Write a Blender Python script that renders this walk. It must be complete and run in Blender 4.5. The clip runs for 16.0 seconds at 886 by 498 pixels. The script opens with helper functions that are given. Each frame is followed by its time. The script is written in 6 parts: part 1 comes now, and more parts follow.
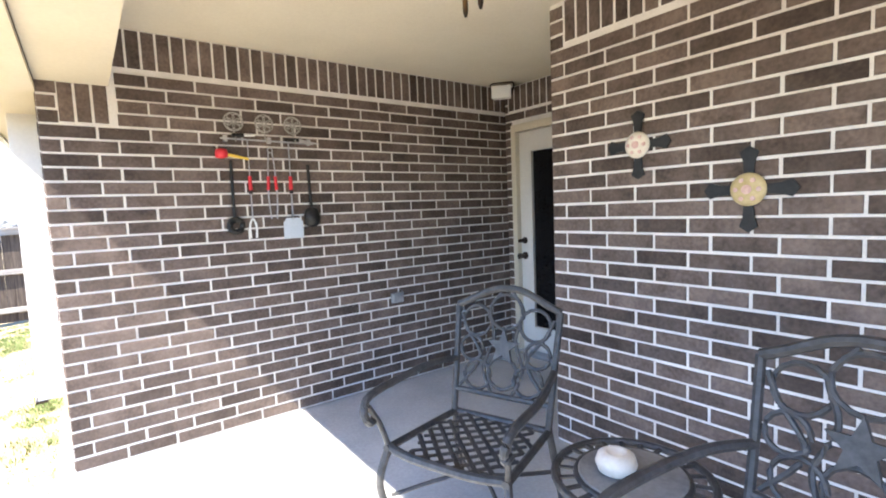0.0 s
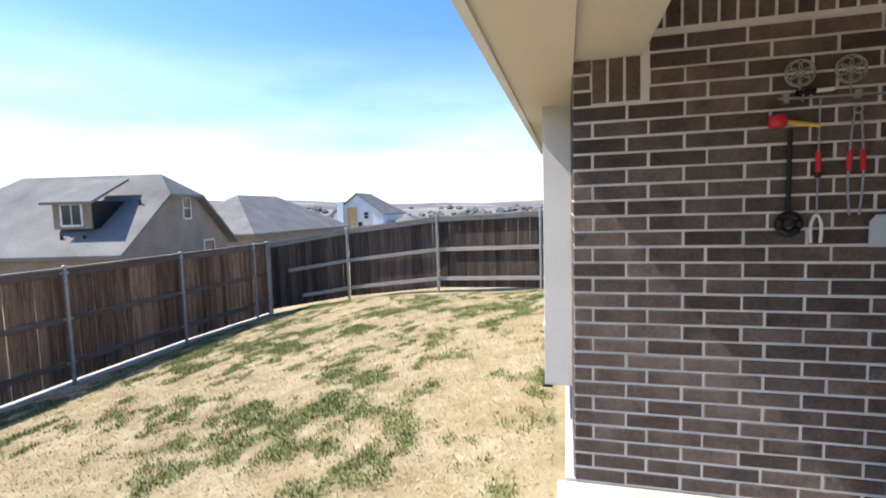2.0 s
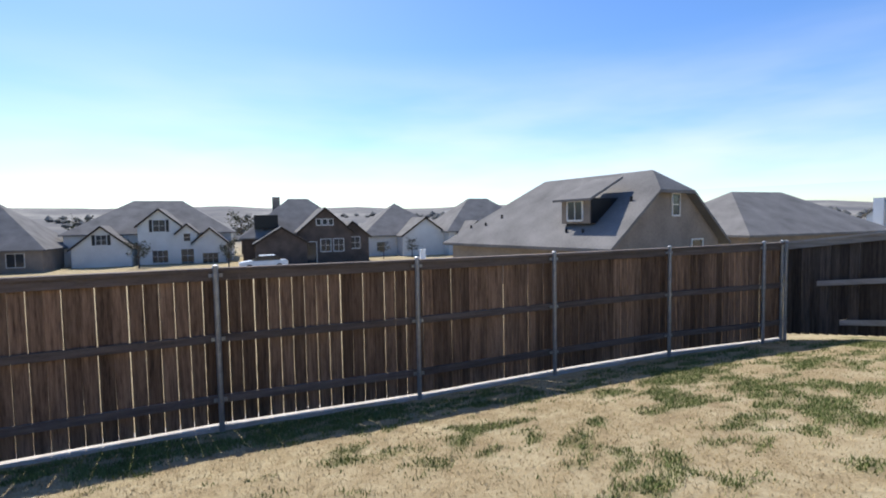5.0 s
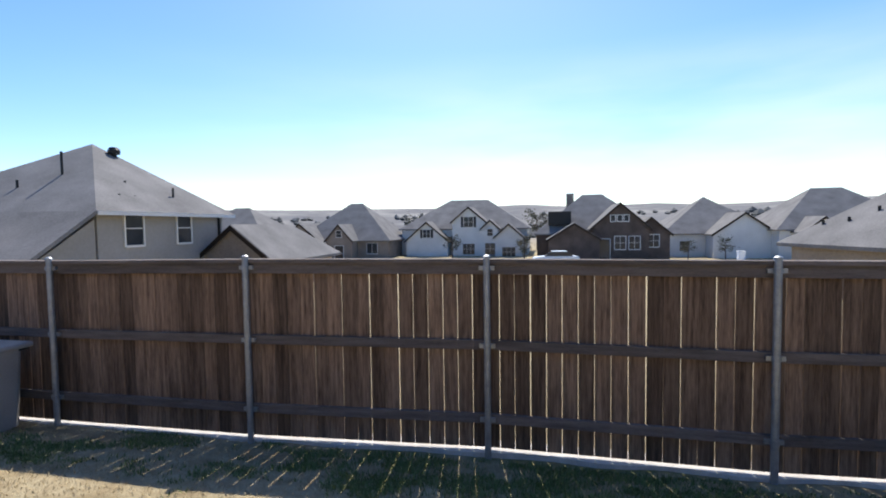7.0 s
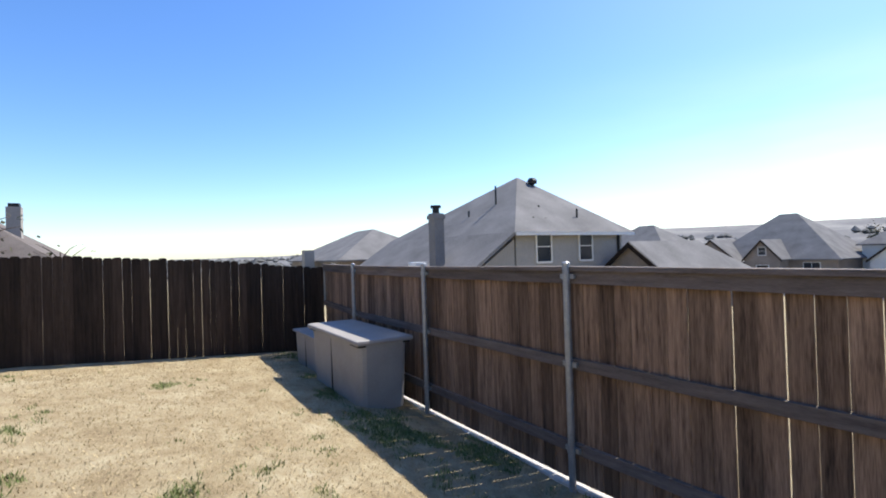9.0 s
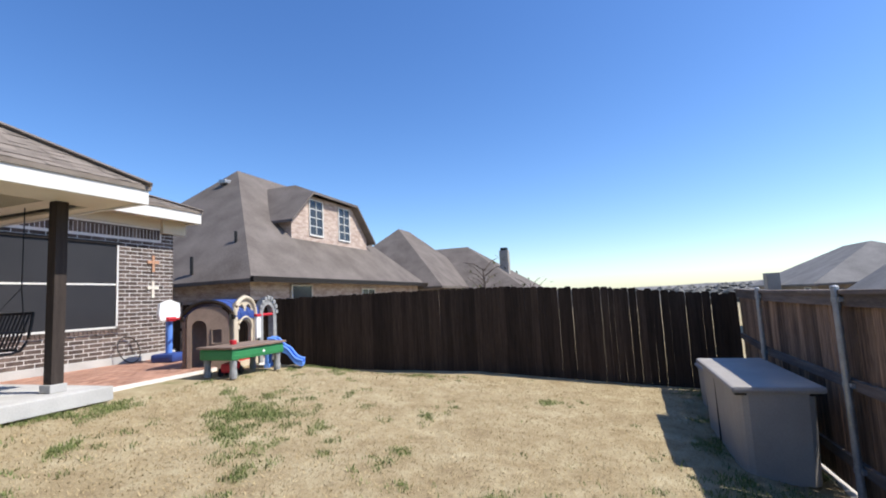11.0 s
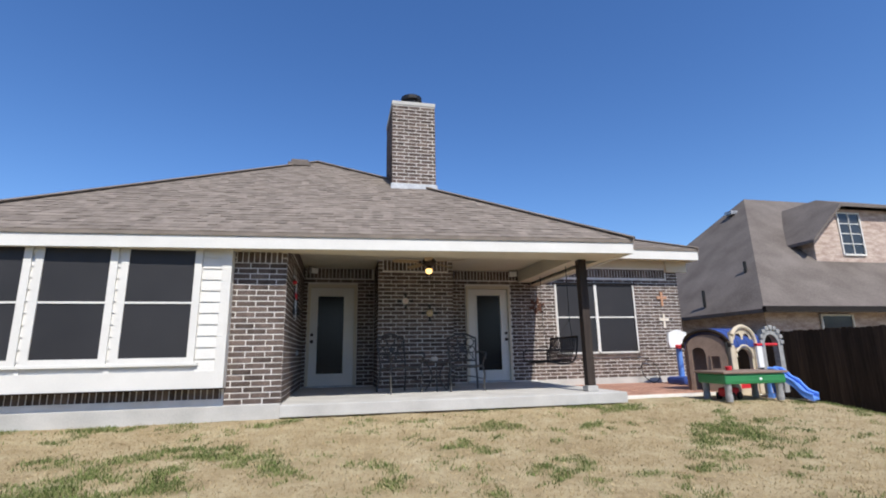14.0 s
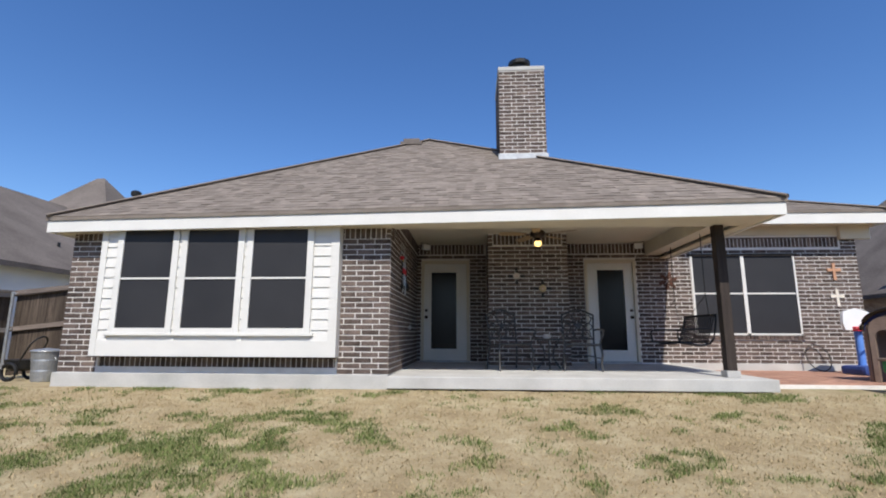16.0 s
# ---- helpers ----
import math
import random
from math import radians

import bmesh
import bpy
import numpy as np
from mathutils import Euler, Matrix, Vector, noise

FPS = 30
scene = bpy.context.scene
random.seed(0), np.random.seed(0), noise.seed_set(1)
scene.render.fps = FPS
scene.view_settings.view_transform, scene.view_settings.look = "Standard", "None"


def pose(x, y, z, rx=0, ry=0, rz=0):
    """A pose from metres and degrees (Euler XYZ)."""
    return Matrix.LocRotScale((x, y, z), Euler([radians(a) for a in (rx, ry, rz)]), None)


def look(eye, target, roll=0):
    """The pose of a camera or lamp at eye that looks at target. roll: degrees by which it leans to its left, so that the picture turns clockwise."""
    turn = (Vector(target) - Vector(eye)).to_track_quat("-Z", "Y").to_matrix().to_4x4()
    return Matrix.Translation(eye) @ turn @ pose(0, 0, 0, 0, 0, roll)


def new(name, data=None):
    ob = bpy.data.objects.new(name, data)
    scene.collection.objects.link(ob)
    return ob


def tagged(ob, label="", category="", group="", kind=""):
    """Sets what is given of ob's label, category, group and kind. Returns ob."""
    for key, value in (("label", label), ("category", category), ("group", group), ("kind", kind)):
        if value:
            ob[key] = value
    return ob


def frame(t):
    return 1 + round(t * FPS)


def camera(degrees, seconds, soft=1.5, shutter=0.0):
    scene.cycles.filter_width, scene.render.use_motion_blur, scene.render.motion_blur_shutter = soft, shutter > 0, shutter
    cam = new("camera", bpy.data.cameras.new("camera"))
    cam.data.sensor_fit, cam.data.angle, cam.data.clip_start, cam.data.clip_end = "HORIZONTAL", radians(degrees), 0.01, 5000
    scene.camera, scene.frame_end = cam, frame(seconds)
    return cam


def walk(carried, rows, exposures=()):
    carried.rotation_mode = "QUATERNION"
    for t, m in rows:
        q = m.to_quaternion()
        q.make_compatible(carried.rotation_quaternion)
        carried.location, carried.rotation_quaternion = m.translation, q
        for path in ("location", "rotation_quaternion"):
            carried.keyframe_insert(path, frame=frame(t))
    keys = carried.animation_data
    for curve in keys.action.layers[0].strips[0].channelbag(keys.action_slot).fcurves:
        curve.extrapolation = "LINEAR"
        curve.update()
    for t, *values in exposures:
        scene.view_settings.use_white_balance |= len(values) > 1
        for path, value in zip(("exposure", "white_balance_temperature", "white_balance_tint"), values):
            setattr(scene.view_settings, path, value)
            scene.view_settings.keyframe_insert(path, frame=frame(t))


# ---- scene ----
cam = camera(85.4, 16.0, soft=1.9)
PATH = [
    (0, (3.282, -3.223, 1.384), (1.682, -2.034, 1.215), -2.3),
    (0.5, (3.203, -3.171, 1.396), (1.352, -2.432, 1.227), -2.0),
    (1, (2.942, -3.18, 1.395), (0.963, -2.936, 1.23), -1.8),
    (1.5, (2.663, -3.253, 1.402), (0.676, -3.409, 1.243), -1.4),
    (2, (2.493, -3.409, 1.431), (0.563, -3.905, 1.269), -1.6),
    (2.5, (2.06, -3.516, 1.468), (0.236, -4.321, 1.307), -1.7),
    (3, (1.79, -3.622, 1.40), (0.132, -4.731, 1.255), -1.7),
    (3.5, (1.604, -3.757, 1.348), (0.125, -5.096, 1.212), -1.1),
    (4, (1.253, -4.125, 1.285), (0.013, -5.688, 1.16), -1.4),
    (4.2, (1.172, -4.269, 1.265), (0.031, -5.907, 1.145), -1.4),
    (6.3, (0.836, -5.974, 1.062), (0.806, -7.971, 0.959), -0.8),
    (6.5, (0.804, -6.096, 1.052), (0.907, -8.091, 0.95), -0.9),
    (7, (0.84, -6.525, 1.034), (1.249, -8.48, 0.936), -0.8),
    (7.5, (0.818, -6.817, 0.993), (1.575, -8.666, 0.919), -0.7),
    (8, (0.871, -7.209, 0.925), (1.977, -8.875, 0.874), -0.8),
    (8.5, (0.878, -7.49, 0.894), (2.29, -8.907, 0.872), -1.1),
    (9, (0.89, -7.824, 0.86), (2.586, -8.883, 0.879), -1.7),
    (9.5, (0.864, -8.046, 0.841), (2.745, -8.724, 0.899), -1.9),
    (10, (0.91, -8.482, 0.798), (2.898, -8.667, 0.912), -2.3),
    (10.2, (0.941, -8.588, 0.781), (2.936, -8.598, 0.916), -2.5),
    (12.3, (1.058, -9.885, 0.832), (2.359, -8.401, 1.157), -2.3),
    (12.5, (1.025, -10.041, 0.827), (2.212, -8.469, 1.172), -2.0),
    (13, (0.967, -10.168, 0.781), (1.879, -8.43, 1.164), -1.6),
    (13.5, (0.9, -10.211, 0.717), (1.566, -8.37, 1.127), -1.7),
    (14, (0.746, -10.407, 0.619), (1.16, -8.498, 1.047), -1.1),
    (14.5, (0.686, -10.322, 0.556), (0.912, -8.382, 0.985), -0.9),
    (15, (0.834, -10.278, 0.55), (0.865, -8.32, 0.956), -0.5),
    (15.5, (1.061, -10.195, 0.532), (0.962, -8.235, 0.92), -0.2),
    (16, (1.171, -10.115, 0.566), (1.049, -8.149, 0.916), 0.2),
]
PATH_ROWS = [(t, look(eye, target, roll)) for t, eye, target, roll in PATH]
EXPOSURES = ((0.0, 2.65), (0.5, 2.4), (1.0, 1.75), (1.5, 1.12), (2.0, 0.95), (2.5, 0.85), (3.0, 0.55), (4.0, 0.32), (7.0, 0.5), (8.0, 0.6), (9.5, 0.66), (10.2, 0.55), (12.5, 0.32), (14.0, 0.16), (16.0, 0.12))
walk(cam, PATH_ROWS, EXPOSURES)

# ---- light ----
SUN_WAY = Vector((-0.13, 0.797, -1.0)).normalized()      # the way the sunlight travels
world = bpy.data.worlds.new("world")
scene.world = world
world.use_nodes = True
wn, wl = world.node_tree.nodes, world.node_tree.links
sky = wn.new("ShaderNodeTexSky")
sky.sky_type = "NISHITA"
sky.sun_disc = False
sky.sun_elevation = math.asin(-SUN_WAY.z)
sky.sun_rotation = math.atan2(-SUN_WAY.x, -SUN_WAY.y)
sky.altitude, sky.air_density, sky.dust_density, sky.ozone_density = 150, 1.0, 0.45, 4.5
wn["Background"].inputs["Strength"].default_value = 0.15
tone = wn.new("ShaderNodeHueSaturation")
tone.inputs["Saturation"].default_value, tone.inputs["Hue"].default_value = 1.19, 0.508
wl.new(sky.outputs[0], tone.inputs["Color"])
wl.new(tone.outputs[0], wn["Background"].inputs["Color"])
sun = new("sun", bpy.data.lights.new("sun", "SUN"))
sun.data.energy, sun.data.angle, sun.data.color = 4.8, radians(0.53), (1.0, 0.95, 0.87)
sun.matrix_world = look((0, -40, 50), Vector((0, -40, 50)) + SUN_WAY)


# ---- materials ----
def material(name, low, high, scale=8.0, rough=0.8, metal=0.0, bump=0.15, fine=60.0, stretch=(1, 1, 1), vary=0.0, coords="Object", spec=0.35):
    """Two colours mixed by coarse and fine noise, with relief; vary: how far single pieces differ in lightness."""
    m = bpy.data.materials.new(name)
    m.use_nodes = True
    n, l = m.node_tree.nodes, m.node_tree.links
    b = n["Principled BSDF"]
    tc = n.new("ShaderNodeTexCoord")
    mp = n.new("ShaderNodeMapping")
    mp.inputs["Scale"].default_value = stretch
    l.new(tc.outputs[coords], mp.inputs["Vector"])
    info = n.new("ShaderNodeObjectInfo")
    shift = n.new("ShaderNodeVectorMath")
    shift.operation = "MULTIPLY_ADD"
    shift.inputs[1].default_value = (37, 53, 71)
    l.new(info.outputs["Random"], shift.inputs[0])
    l.new(mp.outputs[0], shift.inputs[2])
    big, small = n.new("ShaderNodeTexNoise"), n.new("ShaderNodeTexNoise")
    big.inputs["Scale"].default_value, big.inputs["Detail"].default_value = scale, 4
    small.inputs["Scale"].default_value, small.inputs["Detail"].default_value = fine, 3
    for t in (big, small):
        l.new(shift.outputs[0], t.inputs["Vector"])
    mix = n.new("ShaderNodeMix")
    mix.data_type = "FLOAT"
    mix.inputs[0].default_value = 0.4
    l.new(big.outputs["Fac"], mix.inputs[2])
    l.new(small.outputs["Fac"], mix.inputs[3])
    ramp = n.new("ShaderNodeValToRGB")
    ramp.color_ramp.elements[0].position, ramp.color_ramp.elements[1].position = 0.32, 0.68
    ramp.color_ramp.elements[0].color, ramp.color_ramp.elements[1].color = (*low, 1), (*high, 1)
    l.new(mix.outputs[0], ramp.inputs[0])
    last = ramp.outputs[0]
    if vary:
        hsv = n.new("ShaderNodeHueSaturation")
        geo = n.new("ShaderNodeNewGeometry")
        both = n.new("ShaderNodeMath")
        both.operation = "ADD"
        l.new(info.outputs["Random"], both.inputs[0])
        l.new(geo.outputs["Random Per Island"], both.inputs[1])
        wrap = n.new("ShaderNodeMath")
        wrap.operation = "FRACT"
        l.new(both.outputs[0], wrap.inputs[0])
        rng = n.new("ShaderNodeMapRange")
        rng.inputs["To Min"].default_value, rng.inputs["To Max"].default_value = 1 - vary, 1 + vary
        l.new(wrap.outputs[0], rng.inputs["Value"])
        l.new(rng.outputs[0], hsv.inputs["Value"])
        l.new(last, hsv.inputs["Color"])
        last = hsv.outputs[0]
    l.new(last, b.inputs["Base Color"])
    b.inputs["Roughness"].default_value, b.inputs["Metallic"].default_value = rough, metal
    b.inputs["Specular IOR Level"].default_value = spec
    if bump:
        bp = n.new("ShaderNodeBump")
        bp.inputs["Strength"].default_value, bp.inputs["Distance"].default_value = bump, 0.01
        l.new(mix.outputs[0], bp.inputs["Height"])
        l.new(bp.outputs[0], b.inputs["Normal"])
    return m


BRICK = material("brick", (0.060, 0.045, 0.038), (0.172, 0.131, 0.111), 7, 0.9, bump=0.5, fine=60, vary=0.38, spec=0.2)
MORTAR = material("mortar", (0.62, 0.59, 0.55), (0.80, 0.77, 0.73), 6, 0.95, bump=0.4, fine=120, spec=0.1)
CREAM = material("cream paint", (0.57, 0.51, 0.395), (0.65, 0.59, 0.465), 2, 0.6, bump=0.05)
WHITE = material("white paint", (0.62, 0.605, 0.565), (0.71, 0.695, 0.655), 2, 0.55, bump=0.06)
CONCRETE = material("concrete", (0.37, 0.36, 0.34), (0.54, 0.53, 0.50), 2.5, 0.9, bump=0.2, fine=70)
PAVER = material("red paver", (0.30, 0.15, 0.10), (0.44, 0.26, 0.19), 5, 0.9, bump=0.3, vary=0.2)
SHINGLE = material("asphalt shingle", (0.150, 0.124, 0.104), (0.245, 0.210, 0.180), 5, 0.95, bump=0.6, fine=150, vary=0.17, spec=0.15)
ROOF_GREY = material("grey shingle", (0.13, 0.125, 0.12), (0.24, 0.23, 0.22), 0.7, 0.95, bump=0.5, fine=14, spec=0.15)
ROOF_BROWN = material("brown shingle", (0.10, 0.085, 0.075), (0.185, 0.16, 0.145), 0.8, 0.95, bump=0.5, fine=16, spec=0.15)
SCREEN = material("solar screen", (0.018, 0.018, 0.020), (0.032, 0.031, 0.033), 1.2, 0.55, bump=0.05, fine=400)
DOOR_GLASS = material("door glass", (0.006, 0.006, 0.007), (0.012, 0.012, 0.013), 1.0, 0.22, bump=0.0, spec=0.25)
CEDAR = material("weathered cedar", (0.064, 0.039, 0.025), (0.345, 0.222, 0.142), 5, 0.9, bump=0.5, fine=30, stretch=(6, 6, 0.35), vary=0.45, spec=0.2)
CEDAR_GREY = material("grey cedar", (0.032, 0.024, 0.019), (0.128, 0.100, 0.079), 5, 0.95, bump=0.5, fine=30, stretch=(6, 6, 0.3), vary=0.4, spec=0.15)
STAINED = material("dark stained cedar", (0.020, 0.013, 0.009), (0.062, 0.042, 0.029), 5, 0.85, bump=0.4, fine=30, stretch=(6, 6, 0.3), vary=0.35, spec=0.2)
RAIL_WOOD = material("rail lumber", (0.10, 0.080, 0.068), (0.22, 0.18, 0.155), 4, 0.9, bump=0.4, fine=40, stretch=(0.6, 0.6, 6), vary=0.2, spec=0.2)
PALE_RAIL = material("pale rail lumber", (0.22, 0.195, 0.17), (0.42, 0.38, 0.34), 4, 0.9, bump=0.4, fine=40, stretch=(0.6, 0.6, 6), vary=0.15, spec=0.2)
GALV = material("galvanised steel", (0.30, 0.31, 0.32), (0.46, 0.47, 0.48), 12, 0.5, 0.7, bump=0.1)
IRON = material("cast aluminium", (0.034, 0.034, 0.034), (0.085, 0.082, 0.080), 20, 0.5, 0.25, bump=0.25, spec=0.4)
BLACK = material("black metal", (0.010, 0.010, 0.010), (0.024, 0.023, 0.022), 20, 0.45, 0.2, bump=0.1)
BRONZE = material("dark bronze", (0.020, 0.014, 0.010), (0.05, 0.036, 0.026), 10, 0.4, 0.6, bump=0.1)
DARK_POST = material("dark stained post", (0.020, 0.014, 0.011), (0.055, 0.040, 0.032), 5, 0.75, bump=0.3, stretch=(5, 5, 0.4))
FAN_WOOD = material("oak fan blade", (0.24, 0.16, 0.08), (0.36, 0.25, 0.14), 6, 0.5, bump=0.05, stretch=(1, 6, 1))
PLASTIC_GREY = material("taupe resin", (0.30, 0.275, 0.245), (0.38, 0.35, 0.315), 3, 0.6, bump=0.1)
PLASTIC_BLUE = material("blue plastic", (0.025, 0.05, 0.19), (0.04, 0.08, 0.27), 3, 0.45, bump=0.03)
PLASTIC_SKY = material("sky blue plastic", (0.10, 0.24, 0.66), (0.15, 0.31, 0.75), 3, 0.45, bump=0.03)
PLASTIC_RED = material("red plastic", (0.50, 0.02, 0.03), (0.62, 0.04, 0.05), 3, 0.45, bump=0.03)
PLASTIC_GREEN = material("green plastic", (0.03, 0.19, 0.07), (0.05, 0.27, 0.10), 3, 0.5, bump=0.05)
PLASTIC_TAN = material("tan plastic", (0.50, 0.42, 0.30), (0.62, 0.53, 0.40), 4, 0.55, bump=0.08)
PLASTIC_STONE = material("grey stone plastic", (0.22, 0.22, 0.22), (0.36, 0.36, 0.35), 14, 0.6, bump=0.3)
PLASTIC_BROWN = material("brown plastic", (0.18, 0.125, 0.095), (0.27, 0.195, 0.150), 6, 0.6, bump=0.15)
PLASTIC_WHITE = material("white plastic", (0.72, 0.72, 0.70), (0.80, 0.80, 0.78), 3, 0.5, bump=0.03)
STEEL = material("brushed steel", (0.45, 0.46, 0.48), (0.60, 0.61, 0.63), 30, 0.3, 0.9, bump=0.05)
TIN = material("tin ornament", (0.34, 0.33, 0.30), (0.50, 0.48, 0.44), 30, 0.5, 0.5, bump=0.2)
YELLOW = material("yellow handle", (0.62, 0.42, 0.05), (0.72, 0.52, 0.10), 8, 0.5, bump=0.05)
STONEWARE = material("pale pottery", (0.62, 0.55, 0.45), (0.78, 0.72, 0.62), 12, 0.5, bump=0.1)
POTTERY_PINK = material("pink glaze", (0.50, 0.28, 0.26), (0.70, 0.52, 0.44), 18, 0.4, bump=0.1)
POTTERY_GOLD = material("gold glaze", (0.42, 0.32, 0.14), (0.62, 0.50, 0.28), 18, 0.4, bump=0.1)
TERRACOTTA = material("terracotta", (0.42, 0.22, 0.13), (0.55, 0.32, 0.20), 10, 0.85, bump=0.2)
RUST = material("rusted metal", (0.07, 0.035, 0.024), (0.16, 0.075, 0.05), 20, 0.8, 0.3, bump=0.2)
TABLE_TOP = material("slate tabletop", (0.16, 0.155, 0.15), (0.27, 0.26, 0.25), 5, 0.6, bump=0.15)
STUCCO_GREY = material("grey siding", (0.26, 0.245, 0.22), (0.33, 0.31, 0.285), 0.6, 0.9, bump=0.1, fine=9)
STUCCO_WHITE = material("white brick", (0.58, 0.57, 0.54), (0.72, 0.71, 0.68), 0.6, 0.9, bump=0.2, fine=9)
DARK_BRICK = material("dark brown brick", (0.055, 0.040, 0.032), (0.13, 0.098, 0.08), 0.9, 0.9, bump=0.2, fine=9)
CHIMNEY_GREY = material("grey chimney siding", (0.15, 0.14, 0.135), (0.22, 0.21, 0.20), 0.9, 0.9, bump=0.2, fine=9)
# the bluish tint is a sky reflection put into the base colour
SKY_TINT_STEEL = material("sky-tinted pale steel", (0.50, 0.56, 0.62), (0.62, 0.68, 0.74), 4, 0.35, 0.25, bump=0.02)
STUCCO_TAN = material("tan brick", (0.20, 0.165, 0.135), (0.31, 0.26, 0.215), 0.9, 0.9, bump=0.2, fine=9)
HOUSE_BRICK = material("pale brick", (0.27, 0.185, 0.15), (0.60, 0.50, 0.43), 2.2, 0.9, bump=0.3, fine=9, stretch=(1, 1, 3.2))
HOUSE_WRAP = material("house wrap", (0.50, 0.55, 0.62), (0.66, 0.70, 0.75), 0.7, 0.6, bump=0.1)
OSB = material("sheathing board", (0.44, 0.30, 0.14), (0.56, 0.40, 0.20), 3, 0.9, bump=0.2)
FAR_GLASS = material("window glass", (0.02, 0.022, 0.025), (0.045, 0.05, 0.055), 1.0, 0.12, bump=0.0, spec=0.5)
# scrub lightened to grey: distance haze is put into the colour
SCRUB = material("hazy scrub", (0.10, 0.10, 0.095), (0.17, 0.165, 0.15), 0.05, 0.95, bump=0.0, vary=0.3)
FOLIAGE = material("dull foliage", (0.045, 0.048, 0.026), (0.10, 0.095, 0.055), 3, 0.9, bump=0.1, vary=0.4)
BARK = material("bark", (0.07, 0.055, 0.045), (0.15, 0.12, 0.10), 9, 0.95, bump=0.5)
STRAW = material("straw grass", (0.30, 0.225, 0.115), (0.50, 0.40, 0.235), 1.2, 0.95, bump=0.0, vary=0.35, spec=0.1)
GREEN_GRASS = material("green grass", (0.082, 0.115, 0.031), (0.20, 0.23, 0.082), 2, 0.9, bump=0.0, vary=0.35, spec=0.15)
SUNLIT_SOIL = material("pale sunlit soil", (0.46, 0.42, 0.36), (0.66, 0.62, 0.55), 7, 0.95, bump=0.5, fine=60)
ROAD = material("concrete road", (0.46, 0.45, 0.43), (0.58, 0.57, 0.55), 0.4, 0.9, bump=0.1, fine=5)


def lamp_material(name, colour, strength):
    m = bpy.data.materials.new(name)
    m.use_nodes = True
    b = m.node_tree.nodes["Principled BSDF"]
    b.inputs["Base Color"].default_value = (*colour, 1)
    b.inputs["Emission Color"].default_value = (*colour, 1)
    b.inputs["Emission Strength"].default_value = strength
    return m


GLOBE = lamp_material("lit glass globe", (1.0, 0.62, 0.22), 2.2)


# ---- building helpers ----
def part(name, bm, mat, parent=None, label="", smooth=False):
    me = bpy.data.meshes.new(name)
    bmesh.ops.recalc_face_normals(bm, faces=bm.faces[:])
    bm.to_mesh(me)
    bm.free()
    me.materials.append(mat)
    if smooth:
        for p in me.polygons:
            p.use_smooth = True
    ob = new(name, me)
    if parent is not None:
        ob.parent = parent
    if label:
        ob["label"] = label
    return ob


def thing(name, label, category, at=(0, 0, 0), turn=0, group="", kind=""):
    ob = new(name)
    ob.empty_display_size = 0.1
    ob.matrix_world = pose(*at, 0, 0, turn)
    return tagged(ob, label, category, group, kind)


def box(bm, a, b, bevel=0.0):
    """A box from corner a to corner b, with its edges bevelled."""
    lo, hi = Vector([min(p, q) for p, q in zip(a, b)]), Vector([max(p, q) for p, q in zip(a, b)])
    made = bmesh.ops.create_cube(bm, size=1.0, matrix=Matrix.Translation((lo + hi) / 2) @ Matrix.Diagonal((*(hi - lo), 1)))
    if bevel:
        edges = {e for v in made["verts"] for e in v.link_edges}
        bmesh.ops.bevel(bm, geom=list(edges), offset=bevel, segments=2, affect="EDGES", profile=0.6)
    return made


def boxes(rows, bevel=0.0):
    bm = bmesh.new()
    for a, b in rows:
        box(bm, a, b, bevel)
    return bm


def tube(bm, pts, r, sides=8, closed=False, flat=1.0):
    """A round bar along the points."""
    pts = [Vector(p) for p in pts]
    rings, count = [], len(pts)
    for i, p in enumerate(pts):
        a = pts[(i - 1) % count] if closed or i else p
        b = pts[(i + 1) % count] if closed or i < count - 1 else p
        way = (b - a).normalized()
        side = way.cross(Vector((0, 0, 1)) if abs(way.z) < 0.9 else Vector((1, 0, 0))).normalized()
        up = side.cross(way)
        rr = r[i] if isinstance(r, (list, tuple)) else r
        rings.append([bm.verts.new(p + (side * math.cos(k * math.tau / sides) + up * math.sin(k * math.tau / sides) * flat) * rr) for k in range(sides)])
    for i in range(count if closed else count - 1):
        a, b = rings[i], rings[(i + 1) % count]
        for k in range(sides):
            bm.faces.new((a[k], a[(k + 1) % sides], b[(k + 1) % sides], b[k]))
    if not closed:
        bm.faces.new(rings[0][::-1])
        bm.faces.new(rings[-1])
    return bm


def curve_pts(keys, steps=6):
    """A smooth line through the key points."""
    keys = [Vector(k) for k in keys]
    out = []
    for i in range(len(keys) - 1):
        p0, p1, p2, p3 = keys[max(i - 1, 0)], keys[i], keys[i + 1], keys[min(i + 2, len(keys) - 1)]
        for s in range(steps):
            t = s / steps
            out.append(0.5 * (2 * p1 + (p2 - p0) * t + (2 * p0 - 5 * p1 + 4 * p2 - p3) * t * t + (3 * p1 - p0 - 3 * p2 + p3) * t ** 3))
    return out + [keys[-1]]


def ring_pts(c, r, axis="z", n=20, squash=1.0, start=0.0, sweep=math.tau):
    c, out = Vector(c), []
    for i in range(n):
        a = start + sweep * i / (n if sweep >= math.tau - 1e-6 else n - 1)
        u, v = r * math.cos(a), r * math.sin(a) * squash
        out.append(c + {"x": Vector((0, u, v)), "y": Vector((u, 0, v)), "z": Vector((u, v, 0))}[axis])
    return out


